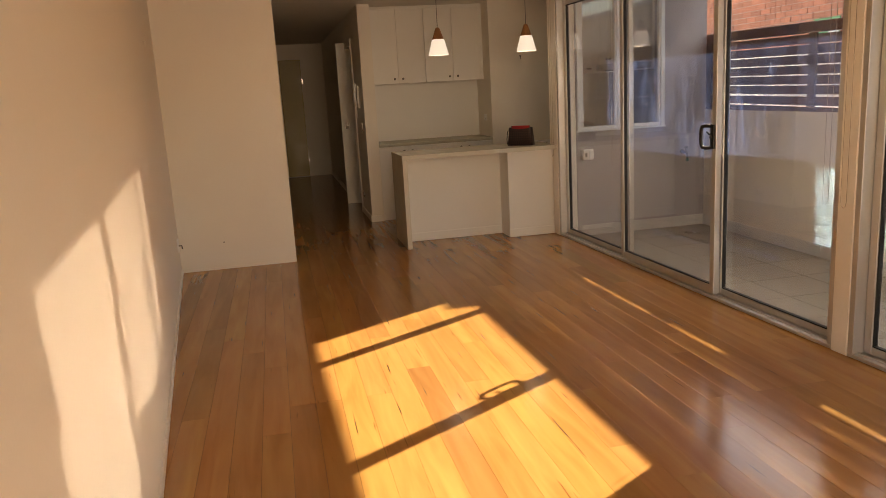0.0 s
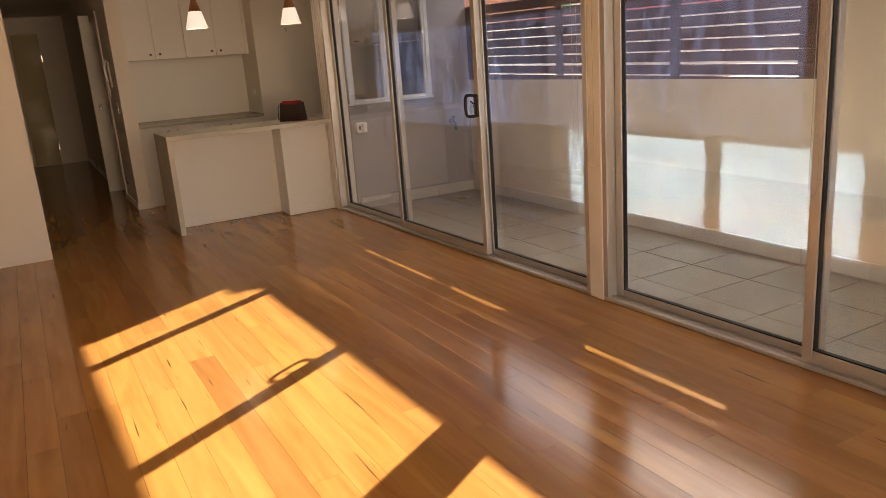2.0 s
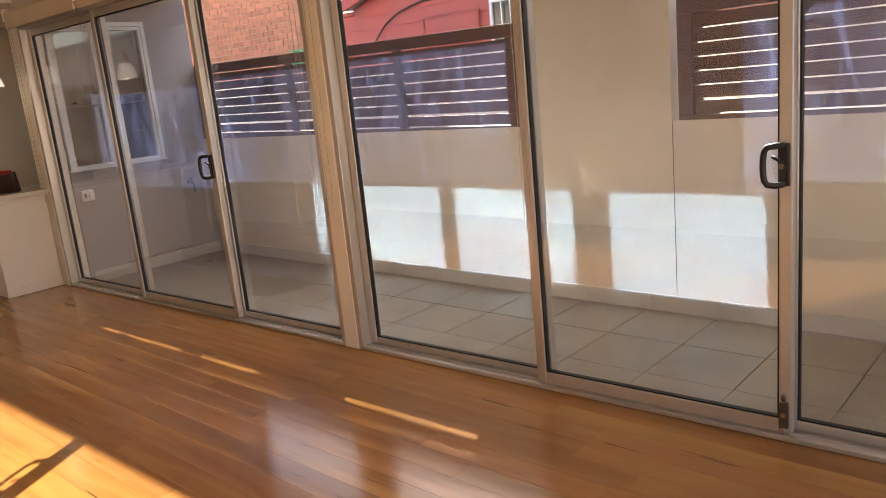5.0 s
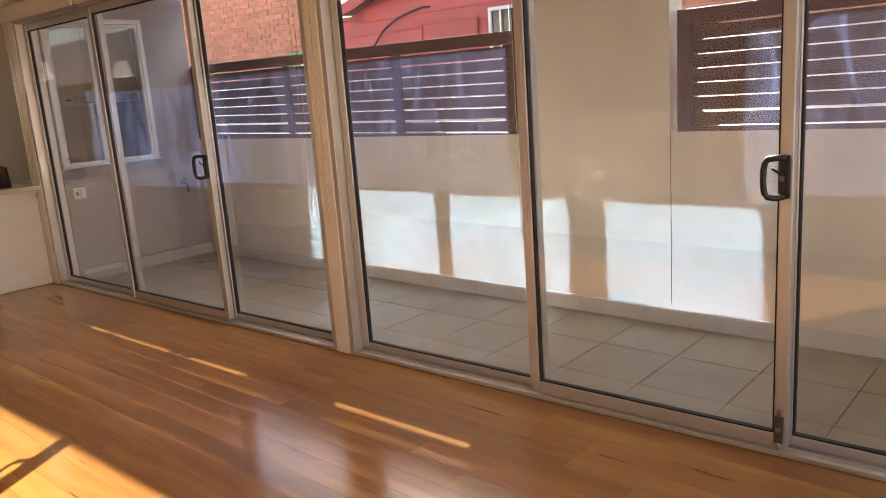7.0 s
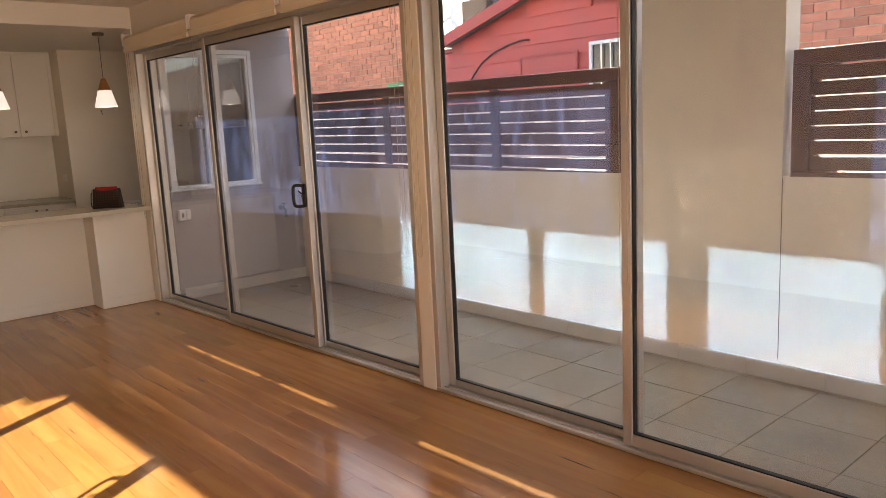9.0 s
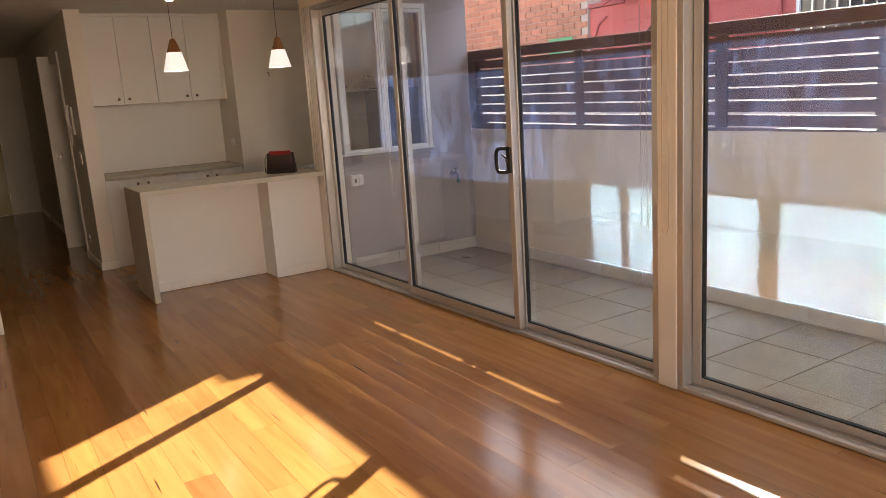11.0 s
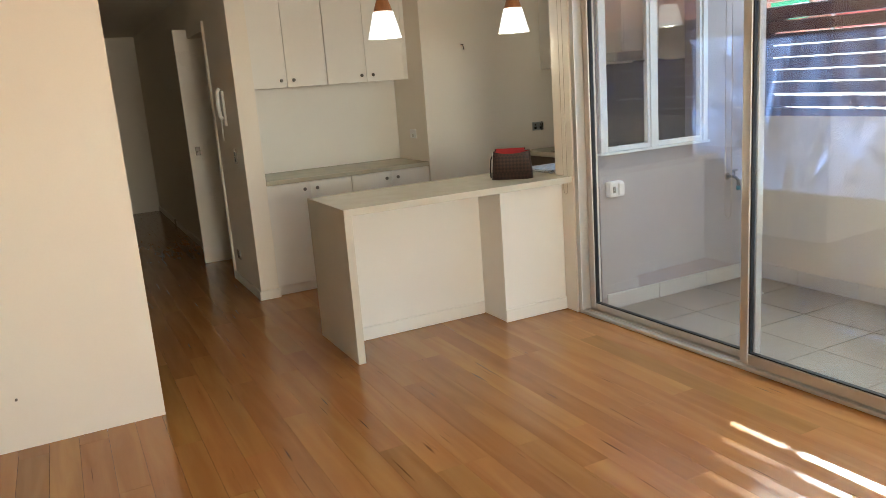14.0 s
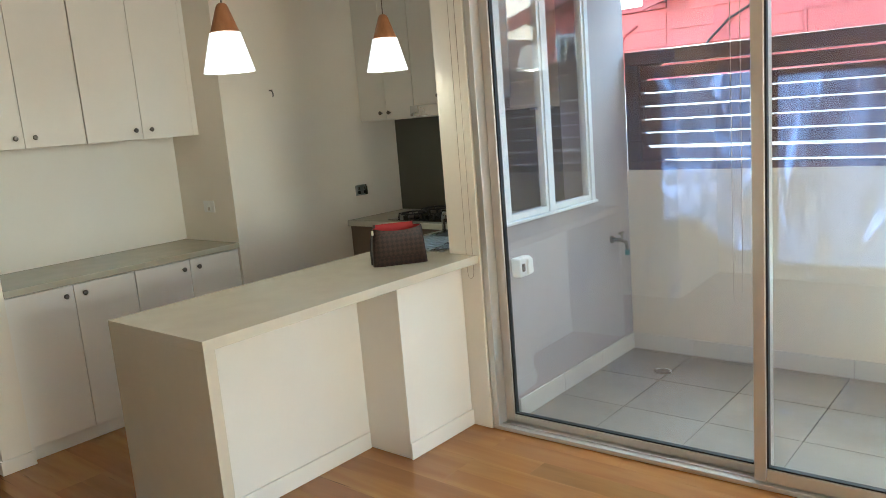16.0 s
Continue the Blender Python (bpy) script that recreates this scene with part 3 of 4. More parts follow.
# ---- kitchen ----
def knob(x, y, z, parent, axis="y", sgn=-1):
    bm = bmesh.new()
    prof = ((0.005, 0.0), (0.005, 0.012), (0.013, 0.018), (0.014, 0.024), (0.008, 0.029))
    lathe(bm, 0, 0, prof, 12)
    rot = Matrix.Rotation(radians(90), 4, "X") if axis == "y" else Matrix.Rotation(radians(-90), 4, "Y")
    bmesh.ops.transform(bm, matrix=Matrix.Translation((x, y, z)) @ rot, verts=bm.verts)
    return part("knob", bm, M["dark_steel"], parent, "small dark metal knob")


def cabinet(name, x0, x1, y0, y1, z0, z1, label, category, low):
    c = thing(name, ((x0 + x1) / 2, (y0 + y1) / 2, z0), label, category, name + "s")
    part("body", box(x0, x1, y0 + 0.020, y1, z0, z1, bevel=0.002), M["cab"], c)
    xm = (x0 + x1) / 2
    for a, b, k in ((x0, xm, xm - 0.05), (xm, x1, xm + 0.05)):
        dz0 = z0 + (0.075 if low else 0.0)
        d = part("door", box(a + 0.0015, b - 0.0015, y0, y0 + 0.018, dz0, z1 - 0.004, bevel=0.0025), M["cab"], c)
        knob(k, y0, z1 - 0.055 if low else z0 + 0.055, d)
    return c


for a, b in ((1.592, 2.28), (2.283, 2.973)):
    cabinet("base_cabinet", a, b, 9.05, 9.635, 0.002, 0.868, "white two-door base cabinet under the stone bench", "cabinet", True)
for a, b in ((1.592, 2.254), (2.257, 2.935)):
    cabinet("wall_cabinet", a, b, 9.31, 9.635, 1.59, 2.45, "white two-door wall cabinet with dark knobs", "cabinet", False)
solid("cabinet_filler", box(2.937, 2.973, 9.315, 9.635, 1.59, 2.45), M["cab"], "white filler strip beside the wall cabinet", "filler panel")
solid("cornice_strip", box(1.592, 2.973, 9.325, 9.635, 2.451, 2.478), M["cab"], "white strip above the wall cabinets", "cornice")
solid("benchtop", box(1.592, 2.974, 9.03, 9.637, 0.870, 0.905, bevel=0.003), M["shaded_bench_stone"], "olive cream stone benchtop in the niche, shade put into its colour", "benchtop")
structure("wall_splash", box(1.593, 2.974, 9.626, 9.6375, 0.906, 1.588), M["cab"], "plain white splash panel in the niche")

# peninsula
pen = thing("peninsula", (2.3, 7.57, 0.0), "white peninsula with a cream stone waterfall end", "kitchen island")
part("end_panel", box(1.5605, 1.605, 7.2405, 7.8995, 0.002, 0.8599, bevel=0.0006), M["stone"], pen, "cream stone waterfall end")
part("countertop", box(1.560, 3.098, 7.240, 7.900, 0.860, 0.900, bevel=0.0012), M["stone"], pen, "polished cream stone top")
part("back_panel", box(1.606, 2.625, 7.625, 7.665, 0.002, 0.858), M["cab"], pen)
part("back_kick", box(1.606, 2.618, 7.612, 7.624, 0.002, 0.085, bevel=0.003), M["cab"], pen)
part("end_box", box(2.625, 3.098, 7.350, 7.88, 0.002, 0.858, bevel=0.002), M["cab"], pen)
part("box_kick", box(2.619, 3.098, 7.338, 7.349, 0.002, 0.085, bevel=0.003), M["cab"], pen)
part("cabinet_back", box(1.606, 2.624, 7.666, 7.88, 0.002, 0.858), M["cab"], pen)
solid("sink_cabinet", box(3.101, 3.88, 7.424, 7.95, 0.002, 0.858), M["cab"], "white base cabinet under the sink", "cabinet")
solid("sink_benchtop", box(3.0995, 4.498, 7.424, 7.97, 0.860, 0.900, bevel=0.003), M["stone"], "cream stone bench along the window", "benchtop")

sink = thing("sink", (3.45, 7.70, 0.90), "stainless steel sink with a ribbed drainer", "sink")
bm = bmesh.new()
bx(bm, 3.10, 3.95, 7.47, 7.50, 0.901, 0.908)
bx(bm, 3.10, 3.95, 7.87, 7.90, 0.901, 0.908)
bx(bm, 3.10, 3.13, 7.50, 7.87, 0.901, 0.908)
bx(bm, 3.92, 3.95, 7.50, 7.87, 0.901, 0.908)
part("rim", bm, M["steel"], sink)
part("drainer", box(3.131, 3.50, 7.501, 7.869, 0.9005, 0.903), M["steel"], sink)
for k in range(9):
    part("rib", box(3.15, 3.47, 7.52 + k * 0.04, 7.535 + k * 0.04, 0.903, 0.909, bevel=0.002), M["steel"], sink)
# no hollow: a flat plate, coloured dark for the shade inside the bowl
part("bowl", box(3.501, 3.919, 7.501, 7.869, 0.9005, 0.9025), M["dark_steel"], sink, "flat plate for the sink bowl, its shade given by dark steel")
part("tap_body", tube(bmesh.new(), [(3.62, 7.885, 0.905), (3.62, 7.885, 0.99), (3.60, 7.86, 1.02), (3.57, 7.78, 1.02), (3.56, 7.74, 1.0)], 0.011, 10), M["steel"], sink)

solid("cooktop_cabinet", box(3.93, 4.495, 7.98, 9.025, 0.002, 0.858), M["oven"], "brown fronted base cabinet under the cooktop", "cabinet")
solid("cooktop_benchtop", box(3.90, 4.498, 7.9715, 9.027, 0.860, 0.900, bevel=0.003), M["stone"], "cream stone bench with the cooktop", "benchtop")
solid("splashback", box(4.488, 4.499, 7.43, 9.027, 0.901, 1.585), M["splash"], "dark olive glass splashback", "splashback")
hob = thing("cooktop", (4.2, 8.38, 0.90), "black gas cooktop with cast iron trivets", "cooktop")
part("plate", box(3.96, 4.44, 8.08, 8.68, 0.901, 0.907, bevel=0.002), M["hobglass"], hob)
for cx, cy in ((4.08, 8.22), (4.32, 8.22), (4.08, 8.54), (4.32, 8.54)):
    t = part("trivet", tube(bmesh.new(), [(cx + 0.09 * math.cos(a), cy + 0.09 * math.sin(a), 0.938) for a in (k * math.pi / 6 for k in range(12))], 0.006, 6, True), M["black"], hob)
    for a in range(4):
        c, s = math.cos(a * math.pi / 2 + 0.78), math.sin(a * math.pi / 2 + 0.78)
        part("prong", tube(bmesh.new(), [(cx + 0.03 * c, cy + 0.03 * s, 0.942), (cx + 0.1 * c, cy + 0.1 * s, 0.942), (cx + 0.105 * c, cy + 0.105 * s, 0.908)], 0.006, 6), M["black"], t)
    part("burner", lathe(bmesh.new(), cx, cy, ((0.04, 0.907), (0.04, 0.92), (0.03, 0.926)), 16), M["dark_steel"], hob)


def east_cab(y0, y1, z0, knobs, label):
    c = thing("upper_cabinet", (4.31, (y0 + y1) / 2, z0), label, "cabinet", "upper cabinets by the cooktop")
    part("body", box(4.149, 4.498, y0, y1, z0, KCEIL - 0.003, bevel=0.002), M["cab"], c)
    ym = (y0 + y1) / 2
    for a, b, k in ((ym, y1, ym + 0.04), (y0, ym, ym - 0.04)):
        d = part("door", box(4.130, 4.148, a + 0.0015, b - 0.0015, z0, KCEIL - 0.01, bevel=0.002), M["cab"], c)
        if knobs:
            knob(4.130, k, z0 + 0.05, d, "x")


east_cab(8.50, 9.026, 1.588, True, "white two-door wall cabinet beside the rangehood")
east_cab(7.95, 8.497, 1.67, True, "white wall cabinet above the rangehood")
hood = thing("rangehood", (4.3, 8.22, 1.6), "slim stainless steel slide-out rangehood", "rangehood")
part("body", box(4.10, 4.487, 7.952, 8.496, 1.60, 1.668, bevel=0.003), M["steel"], hood)
part("front_lip", box(4.085, 4.099, 7.952, 8.496, 1.598, 1.668, bevel=0.003), M["steel"], hood)


def pendant(cx, cy):
    p = thing("pendant_light", (cx, cy, KCEIL), "lit pendant light with opal shade and turned timber cone", "pendant light", "pendants over the peninsula")
    part("ceiling_rose", lathe(bmesh.new(), cx, cy, ((0.05, KCEIL - 0.001), (0.05, KCEIL - 0.02), (0.046, KCEIL - 0.026)), 24), M["dark_steel"], p, "bronze ceiling rose")
    part("cord", tube(bmesh.new(), [(cx, cy, KCEIL - 0.025), (cx, cy, 2.07)], 0.0028, 6), M["dark_steel"], p)
    part("timber_cone", lathe(bmesh.new(), cx, cy, ((0.010, 2.078), (0.019, 2.072), (0.024, 2.062), (0.055, 1.972), (0.055, 1.968)), 28), M["oak"], p, "tapered timber cap")
    part("shade", lathe(bmesh.new(), cx, cy, ((0.053, 1.967), (0.059, 1.966), (0.096, 1.828), (0.099, 1.817), (0.093, 1.817), (0.089, 1.830), (0.053, 1.958)), 32, True), M["shade"], p, "lit white opal shade")
    lamp("pendant_bulb", "POINT", pose(cx, cy, 1.86), 0.26, (1.0, 0.86, 0.66), radius=0.05)


pendant(2.042, 7.575)
pendant(2.935, 7.575)
dl = thing("downlight", (2.25, 8.35, KCEIL), "small lit recessed downlight", "downlight")
part("ring", lathe(bmesh.new(), 2.25, 8.35, ((0.030, KCEIL - 0.001), (0.046, KCEIL - 0.001), (0.046, KCEIL - 0.006), (0.030, KCEIL - 0.006)), 24, True), M["plastic"], dl)
part("lens", lathe(bmesh.new(), 2.25, 8.35, ((0.029, KCEIL - 0.001), (0.029, KCEIL - 0.004)), 20), M["led"], dl)

# handbag on the counter
bag = thing("handbag", (2.825, 7.505, 0.901), "dark brown checked handbag with open red lining", "handbag")
bag.rotation_euler = (0, 0, radians(-38))


def bag_part(name, bm, material, label=""):
    ob = new(name, mesh_of(name, bm, material))
    ob.parent = bag
    return tagged(ob, label)


def wedge(bm, w0, w1, d0, d1, z0, z1, n=8, sag=0.0):
    """Soft trapezoid shell, open at the top."""
    lo, hi = [], []
    for (w, d, z, out) in ((w0, d0, z0, lo), (w1, d1, z1, hi)):
        for k in range(4 * n):
            side, f = divmod(k, n)
            f = f / n * 2 - 1
            x, y = ((f, -1), (1, f), (-f, 1), (-1, -f))[side]
            q = 1 - 0.10 * (abs(x) ** 6 * abs(y) ** 6)
            dip = sag * (1 - x * x) if z == z1 and y < 0 else 0
            out.append(bm.verts.new((x * w * q, y * d * q, z - dip)))
    m = len(lo)
    for k in range(m):
        bm.faces.new((lo[k], lo[(k + 1) % m], hi[(k + 1) % m], hi[k])).smooth = True
    return lo, hi


bm = bmesh.new()
lo, hi = wedge(bm, 0.132, 0.118, 0.055, 0.030, 0.0, 0.178, sag=0.016)
bm.faces.new(lo[::-1])
bag_part("body", bm, M["bag"])
bm = bmesh.new()
lo, hi = wedge(bm, 0.127, 0.114, 0.050, 0.026, 0.03, 0.176, sag=0.014)
bm.faces.new(lo)
bag_part("lining", bm, M["bag_red"], "bright red lining")
bm = bmesh.new()
bx(bm, -0.112, 0.085, 0.027, 0.033, 0.165, 0.192, 0.002)
bag_part("flap", bm, M["bag"], "raised back edge of the bag")
bm = bmesh.new()
bx(bm, -0.10, 0.082, 0.0245, 0.0265, 0.13, 0.193)
bag_part("flap_lining", bm, M["bag_red"], "red inside of the flap")
bag_part("strap", tube(bmesh.new(), [(-0.120, -0.02, 0.165), (-0.133, -0.03, 0.13), (-0.139, -0.035, 0.06), (-0.137, -0.03, 0.012)], 0.005, 6), M["black"], "dark folded strap")
bag_part("buckle", box(-0.128, -0.118, -0.032, -0.018, 0.150, 0.172, bevel=0.002), M["steel"])


# ---- small fittings ----
def plate(name, cx, cy, cz, w, h, normal, label, category, rockers=1, material="plastic"):
    """Wall plate with its rockers or sockets; normal: axis it faces."""
    p = thing(name, (cx, cy, cz), label, category)
    ax, sg = normal

    def put(pn, u0, u1, z0, z1, d0, d1, mt, lab="", bev=0.002):
        a, b = sorted((sg * d0, sg * d1))
        if ax == "x":
            bm = box(cx + a, cx + b, cy + u0, cy + u1, cz + z0, cz + z1, bevel=bev)
        else:
            bm = box(cx + u0, cx + u1, cy + a, cy + b, cz + z0, cz + z1, bevel=bev)
        return part(pn, bm, mt, p, lab)
    put("cover", -w / 2, w / 2, -h / 2, h / 2, 0.001, 0.009, M[material])
    for k in range(rockers):
        u = (k - (rockers - 1) / 2) * w / max(rockers, 1)
        put("rocker", u - 0.008, u + 0.008, h * 0.05, h * 0.30, 0.009, 0.013, M["dark_steel" if material == "steel" else "plastic"], bev=0.001)
        put("socket", u - 0.012, u + 0.012, -h * 0.35, -h * 0.05, 0.009, 0.0105, M["black"] if material == "steel" else M["steel"], bev=0.0)


plate("light_switch", 1.45, 9.30, 1.10, 0.075, 0.115, ("x", -1), "steel light switch on the hallway wall", "switch", 1, "steel")
plate("power_outlet", 1.45, 9.66, 0.26, 0.115, 0.075, ("x", -1), "steel double power outlet on the hallway wall", "power outlet", 2, "steel")
plate("power_outlet", 4.07, 9.03, 1.10, 0.115, 0.075, ("y", -1), "steel double power outlet on the kitchen wall", "power outlet", 2, "steel")
plate("power_outlet", 2.975, 9.30, 1.13, 0.115, 0.075, ("x", -1), "white power outlet on the niche side", "power outlet", 1)
ic = thing("intercom_handset", (1.45, 9.48, 1.40), "white intercom handset on the hallway wall", "intercom")
part("base", box(1.428, 1.449, 9.445, 9.515, 1.33, 1.60, bevel=0.006), M["plastic"], ic)
part("receiver", tube(bmesh.new(), [(1.418, 9.45, 1.62), (1.402, 9.45, 1.60), (1.396, 9.45, 1.50), (1.402, 9.45, 1.41), (1.418, 9.45, 1.385)], 0.015, 10), M["plastic"], ic)
part("cord", tube(bmesh.new(), [(1.41, 9.46, 1.38), (1.405, 9.465, 1.28), (1.41, 9.48, 1.22), (1.415, 9.50, 1.25), (1.418, 9.505, 1.31)], 0.005, 6), M["plastic"], ic)
solid("wall_screw", tube(bmesh.new(), [(-0.129, 7.219, 0.25), (-0.129, 7.206, 0.25)], 0.006, 8), M["dark_steel"], "dark screw stuck in the plaster wall", "screw")
hook = thing("wall_hook", (3.35, 9.03, 1.82), "small hook on the kitchen wall", "hook")
part("stem", tube(bmesh.new(), [(3.35, 9.029, 1.835), (3.35, 9.01, 1.83), (3.35, 9.0, 1.815), (3.352, 9.003, 1.80), (3.356, 9.012, 1.795)], 0.004, 6), M["dark_steel"], hook)
part("rosette", lathe(bmesh.new(), 3.35, 9.021, ((0.012, 1.83), (0.012, 1.838)), 10), M["dark_steel"], hook)
wy = 5.8
solid("wall_bracket", tube(bmesh.new(), [(west(wy) + 0.002, wy, 1.92), (west(wy) + 0.02, wy, 1.92), (west(wy) + 0.02, wy - 0.02, 1.90), (west(wy) + 0.02, wy - 0.02, 1.885)], 0.004, 6), M["trim"], "small painted bracket on the long wall", "bracket")
wy = 6.95
ant = thing("antenna_socket", (west(wy), wy, 0.30), "small wall socket with a cable stub", "wall socket")
part("cover", box(west(wy) + 0.002, west(wy) + 0.012, wy - 0.035, wy + 0.035, 0.25, 0.36, bevel=0.002), M["plastic"], ant)
part("plug", tube(bmesh.new(), [(west(wy) + 0.010, wy, 0.30), (west(wy) + 0.035, wy, 0.30), (west(wy) + 0.04, wy, 0.27)], 0.006, 8), M["dark_steel"], ant)

# ---- kitchen window ----
win = structure("window_1", box(WX0 + 0.002, WX0 + 0.042, 7.205, 7.27, WZ0 + 0.002, WZ1 - 0.002, bevel=0.003), M["winframe"], "white two-sash kitchen window", "window")
part("frame_side", box(WX1 - 0.042, WX1 - 0.002, 7.205, 7.27, WZ0 + 0.002, WZ1 - 0.002, bevel=0.003), M["winframe"], win)
part("frame_head", box(WX0 + 0.043, WX1 - 0.043, 7.205, 7.27, WZ1 - 0.045, WZ1 - 0.002, bevel=0.003), M["winframe"], win)
part("sill", box(WX0 - 0.012, WX1 + 0.012, 7.195, 7.28, WZ0 - 0.014, WZ0 + 0.001, bevel=0.003), M["winframe"], win)
xm = 3.755
part("mullion", box(xm - 0.022, xm + 0.022, 7.208, 7.27, WZ0 + 0.002, WZ1 - 0.046, bevel=0.003), M["winframe"], win)
for a, b in ((WX0 + 0.044, xm - 0.024), (xm + 0.024, WX1 - 0.044)):
    s = part("sash", box(a, a + 0.022, 7.214, 7.25, WZ0 + 0.004, WZ1 - 0.048, bevel=0.002), M["winframe"], win)
    part("sash_side", box(b - 0.022, b, 7.214, 7.25, WZ0 + 0.004, WZ1 - 0.048, bevel=0.002), M["winframe"], s)
    part("sash_rail", box(a + 0.023, b - 0.023, 7.214, 7.25, WZ0 + 0.004, WZ0 + 0.034, bevel=0.002), M["winframe"], s)
    part("sash_rail", box(a + 0.023, b - 0.023, 7.214, 7.25, WZ1 - 0.078, WZ1 - 0.048, bevel=0.002), M["winframe"], s)
    lx = b - 0.10 if a < xm - 0.1 and b < xm else a + 0.02
    part("latch", box(lx, lx + 0.08, 7.236, 7.262, 1.575, 1.588, bevel=0.002), M["black"], s, "black window latch")
    g = part("pane", box(a + 0.02, b - 0.02, 7.228, 7.234, WZ0 + 0.03, WZ1 - 0.074), M["win_glass"], s)
    g.visible_shadow = False

# ---- courtyard ----
structure("wall_courtyard", box(CW, CW + 0.16, -3.0, 7.40, -0.4, 1.145), M["court"], "cream rendered courtyard wall below the screens")
structure("wall_courtyard_pier", box(CW - 0.003, CW + 0.17, 2.125, 3.10, 1.1455, 2.549), M["court"], "cream rendered pier between the timber screens")
structure("joint_trim", box(CW - 0.006, CW - 0.0032, 2.119, 2.1225, 0.10, 1.144), M["grout"], "thin movement joint in the render", "trim")
bm = prism(bmesh.new(), [(GX + 0.16, -3.0), (5.05, -3.0), (4.655, 7.42), (GX + 0.16, 7.42)], 2.55, 2.75)
structure("courtyard_slab", bm, M["ceiling"], "balcony slab over the courtyard", "ceiling")
structure("wall_courtyard_end", box(GX + 0.16, CW, -3.0, -2.85, -0.4, 2.55), M["court"], "rendered end wall of the courtyard")
structure("floor_courtyard", box(GX + 0.131, CW, -2.85, 7.22, -0.20, -0.040), M["grout"], "dark grout bed under the courtyard tiles", "floor")
solid("tap", tube(bmesh.new(), [(4.44, 7.219, 0.74), (4.44, 7.15, 0.74), (4.44, 7.12, 0.725), (4.44, 7.115, 0.68)], 0.011, 10), M["dark_steel"], "brass garden tap on the grey wall", "tap")
tp = bpy.data.objects["tap"]
part("hose_connector", tube(bmesh.new(), [(4.44, 7.115, 0.682), (4.44, 7.114, 0.650)], 0.016, 12), M["teal"], tp, "teal plastic hose connector")
part("tap_handle", tube(bmesh.new(), [(4.415, 7.15, 0.785), (4.465, 7.15, 0.785)], 0.008, 8), M["dark_steel"], tp)
part("spindle", tube(bmesh.new(), [(4.44, 7.15, 0.745), (4.44, 7.15, 0.785)], 0.006, 8), M["dark_steel"], tp)
part("flange", tube(bmesh.new(), [(4.44, 7.219, 0.74), (4.44, 7.212, 0.74)], 0.024, 14), M["dark_steel"], tp)
out = thing("outdoor_outlet", (3.40, 7.22, 0.785), "white weatherproof power outlet on the grey wall", "power outlet")
part("box_body", box(3.345, 3.455, 7.165, 7.219, 0.735, 0.835, bevel=0.008), M["plastic"], out)
part("flap_cover", box(3.405, 3.450, 7.15, 7.166, 0.745, 0.825, bevel=0.006), M["plastic"], out)
part("rocker", box(3.365, 3.385, 7.157, 7.166, 0.765, 0.805, bevel=0.002), M["dark_steel"], out)
dr = thing("floor_drain", (4.33, 6.86, -0.026), "round steel drain grate in the tiles", "drain")
part("grate", lathe(bmesh.new(), 4.33, 6.86, ((0.055, -0.0285), (0.055, -0.0265), (0.05, -0.026)), 20), M["steel"], dr)
part("slots", lathe(bmesh.new(), 4.33, 6.86, ((0.04, -0.0258), (0.04, -0.0252)), 16), M["dark_steel"], dr)


def screen(name, y0, y1, posts, z0=1.118, z1=1.862, lean=0.0, open_by=1.0):
    s = thing(name, (CW + 0.06, (y0 + y1) / 2, z0), "dark merbau timber slat privacy screen on the wall", "fence screen", "slat screens")
    part("top_rail", box(CW + 0.006, CW + 0.09, y0, y1, z1 - 0.085, z1, bevel=0.004), M["slat"], s)
    part("bottom_rail", box(CW + 0.006, CW + 0.09, y0, y1, z0, z0 + 0.055, bevel=0.004), M["slat"], s)
    for y in (y0, y1 - 0.09):
        part("end_post", box(CW + 0.004, CW + 0.09, y, y + 0.09, z0 + 0.056, z1 - 0.086, bevel=0.004), M["post"], s)
    for y in posts:
        part("post", box(CW + 0.010, CW + 0.028, y - 0.045, y + 0.045, z0 + 0.056, z1 - 0.086, bevel=0.003), M["post"], s)
    for ya, sy in ((y0 + 0.0905, 1), (y1 - 0.0905, -1)):
        for za, sz in ((z0 + 0.0555, 1), (z1 - 0.0855, -1)):
            bm = bmesh.new()
            tri = [(ya, za), (ya + sy * 0.14, za), (ya, za + sz * 0.12)]
            a = [bm.verts.new((CW + 0.046, y, z)) for y, z in tri]
            c = [bm.verts.new((CW + 0.058, y, z)) for y, z in tri]
            bm.faces.new(a)
            bm.faces.new(c[::-1])
            for k in range(3):
                bm.faces.new((a[k], a[(k + 1) % 3], c[(k + 1) % 3], c[k]))
            bmesh.ops.recalc_face_normals(bm, faces=bm.faces)
            part("gusset", bm, M["post"], s)
    gaps = (0.0108, 0.0185, 0.0104, 0.0098, 0.0100, 0.0100, 0.0105, 0.0135)
    gaps = [g * open_by for g in gaps]
    n = len(gaps) - 1
    h = (z1 - 0.085 - z0 - 0.055 - sum(gaps)) / n
    z = z0 + 0.055 + gaps[0]
    for k in range(n):
        part("slat", box(CW + 0.028, CW + 0.0445, y0 + 0.0905, y1 - 0.0905, z, z + h, bevel=0.002), M["slat"], s)
        z += h + gaps[k + 1]
    for o in s.children:
        for v in o.data.vertices:
            v.co.z += lean * v.co.y
    return s


fence = screen("slat_screen", 3.105, 7.215, (4.33, 5.68), 1.122, 1.852, 0.012)
# added here to keep a stray spot of sun off the floor
part("backing_board", box(CW + 0.060, CW + 0.078, 3.18, 3.35, 1.180, 1.738, bevel=0.003), M["post"], fence, "dark board added behind the slats to block a stray sun spot")
screen("slat_screen", -2.8, 2.085, (0.9, -0.5), 1.118, 1.822, open_by=0.75)

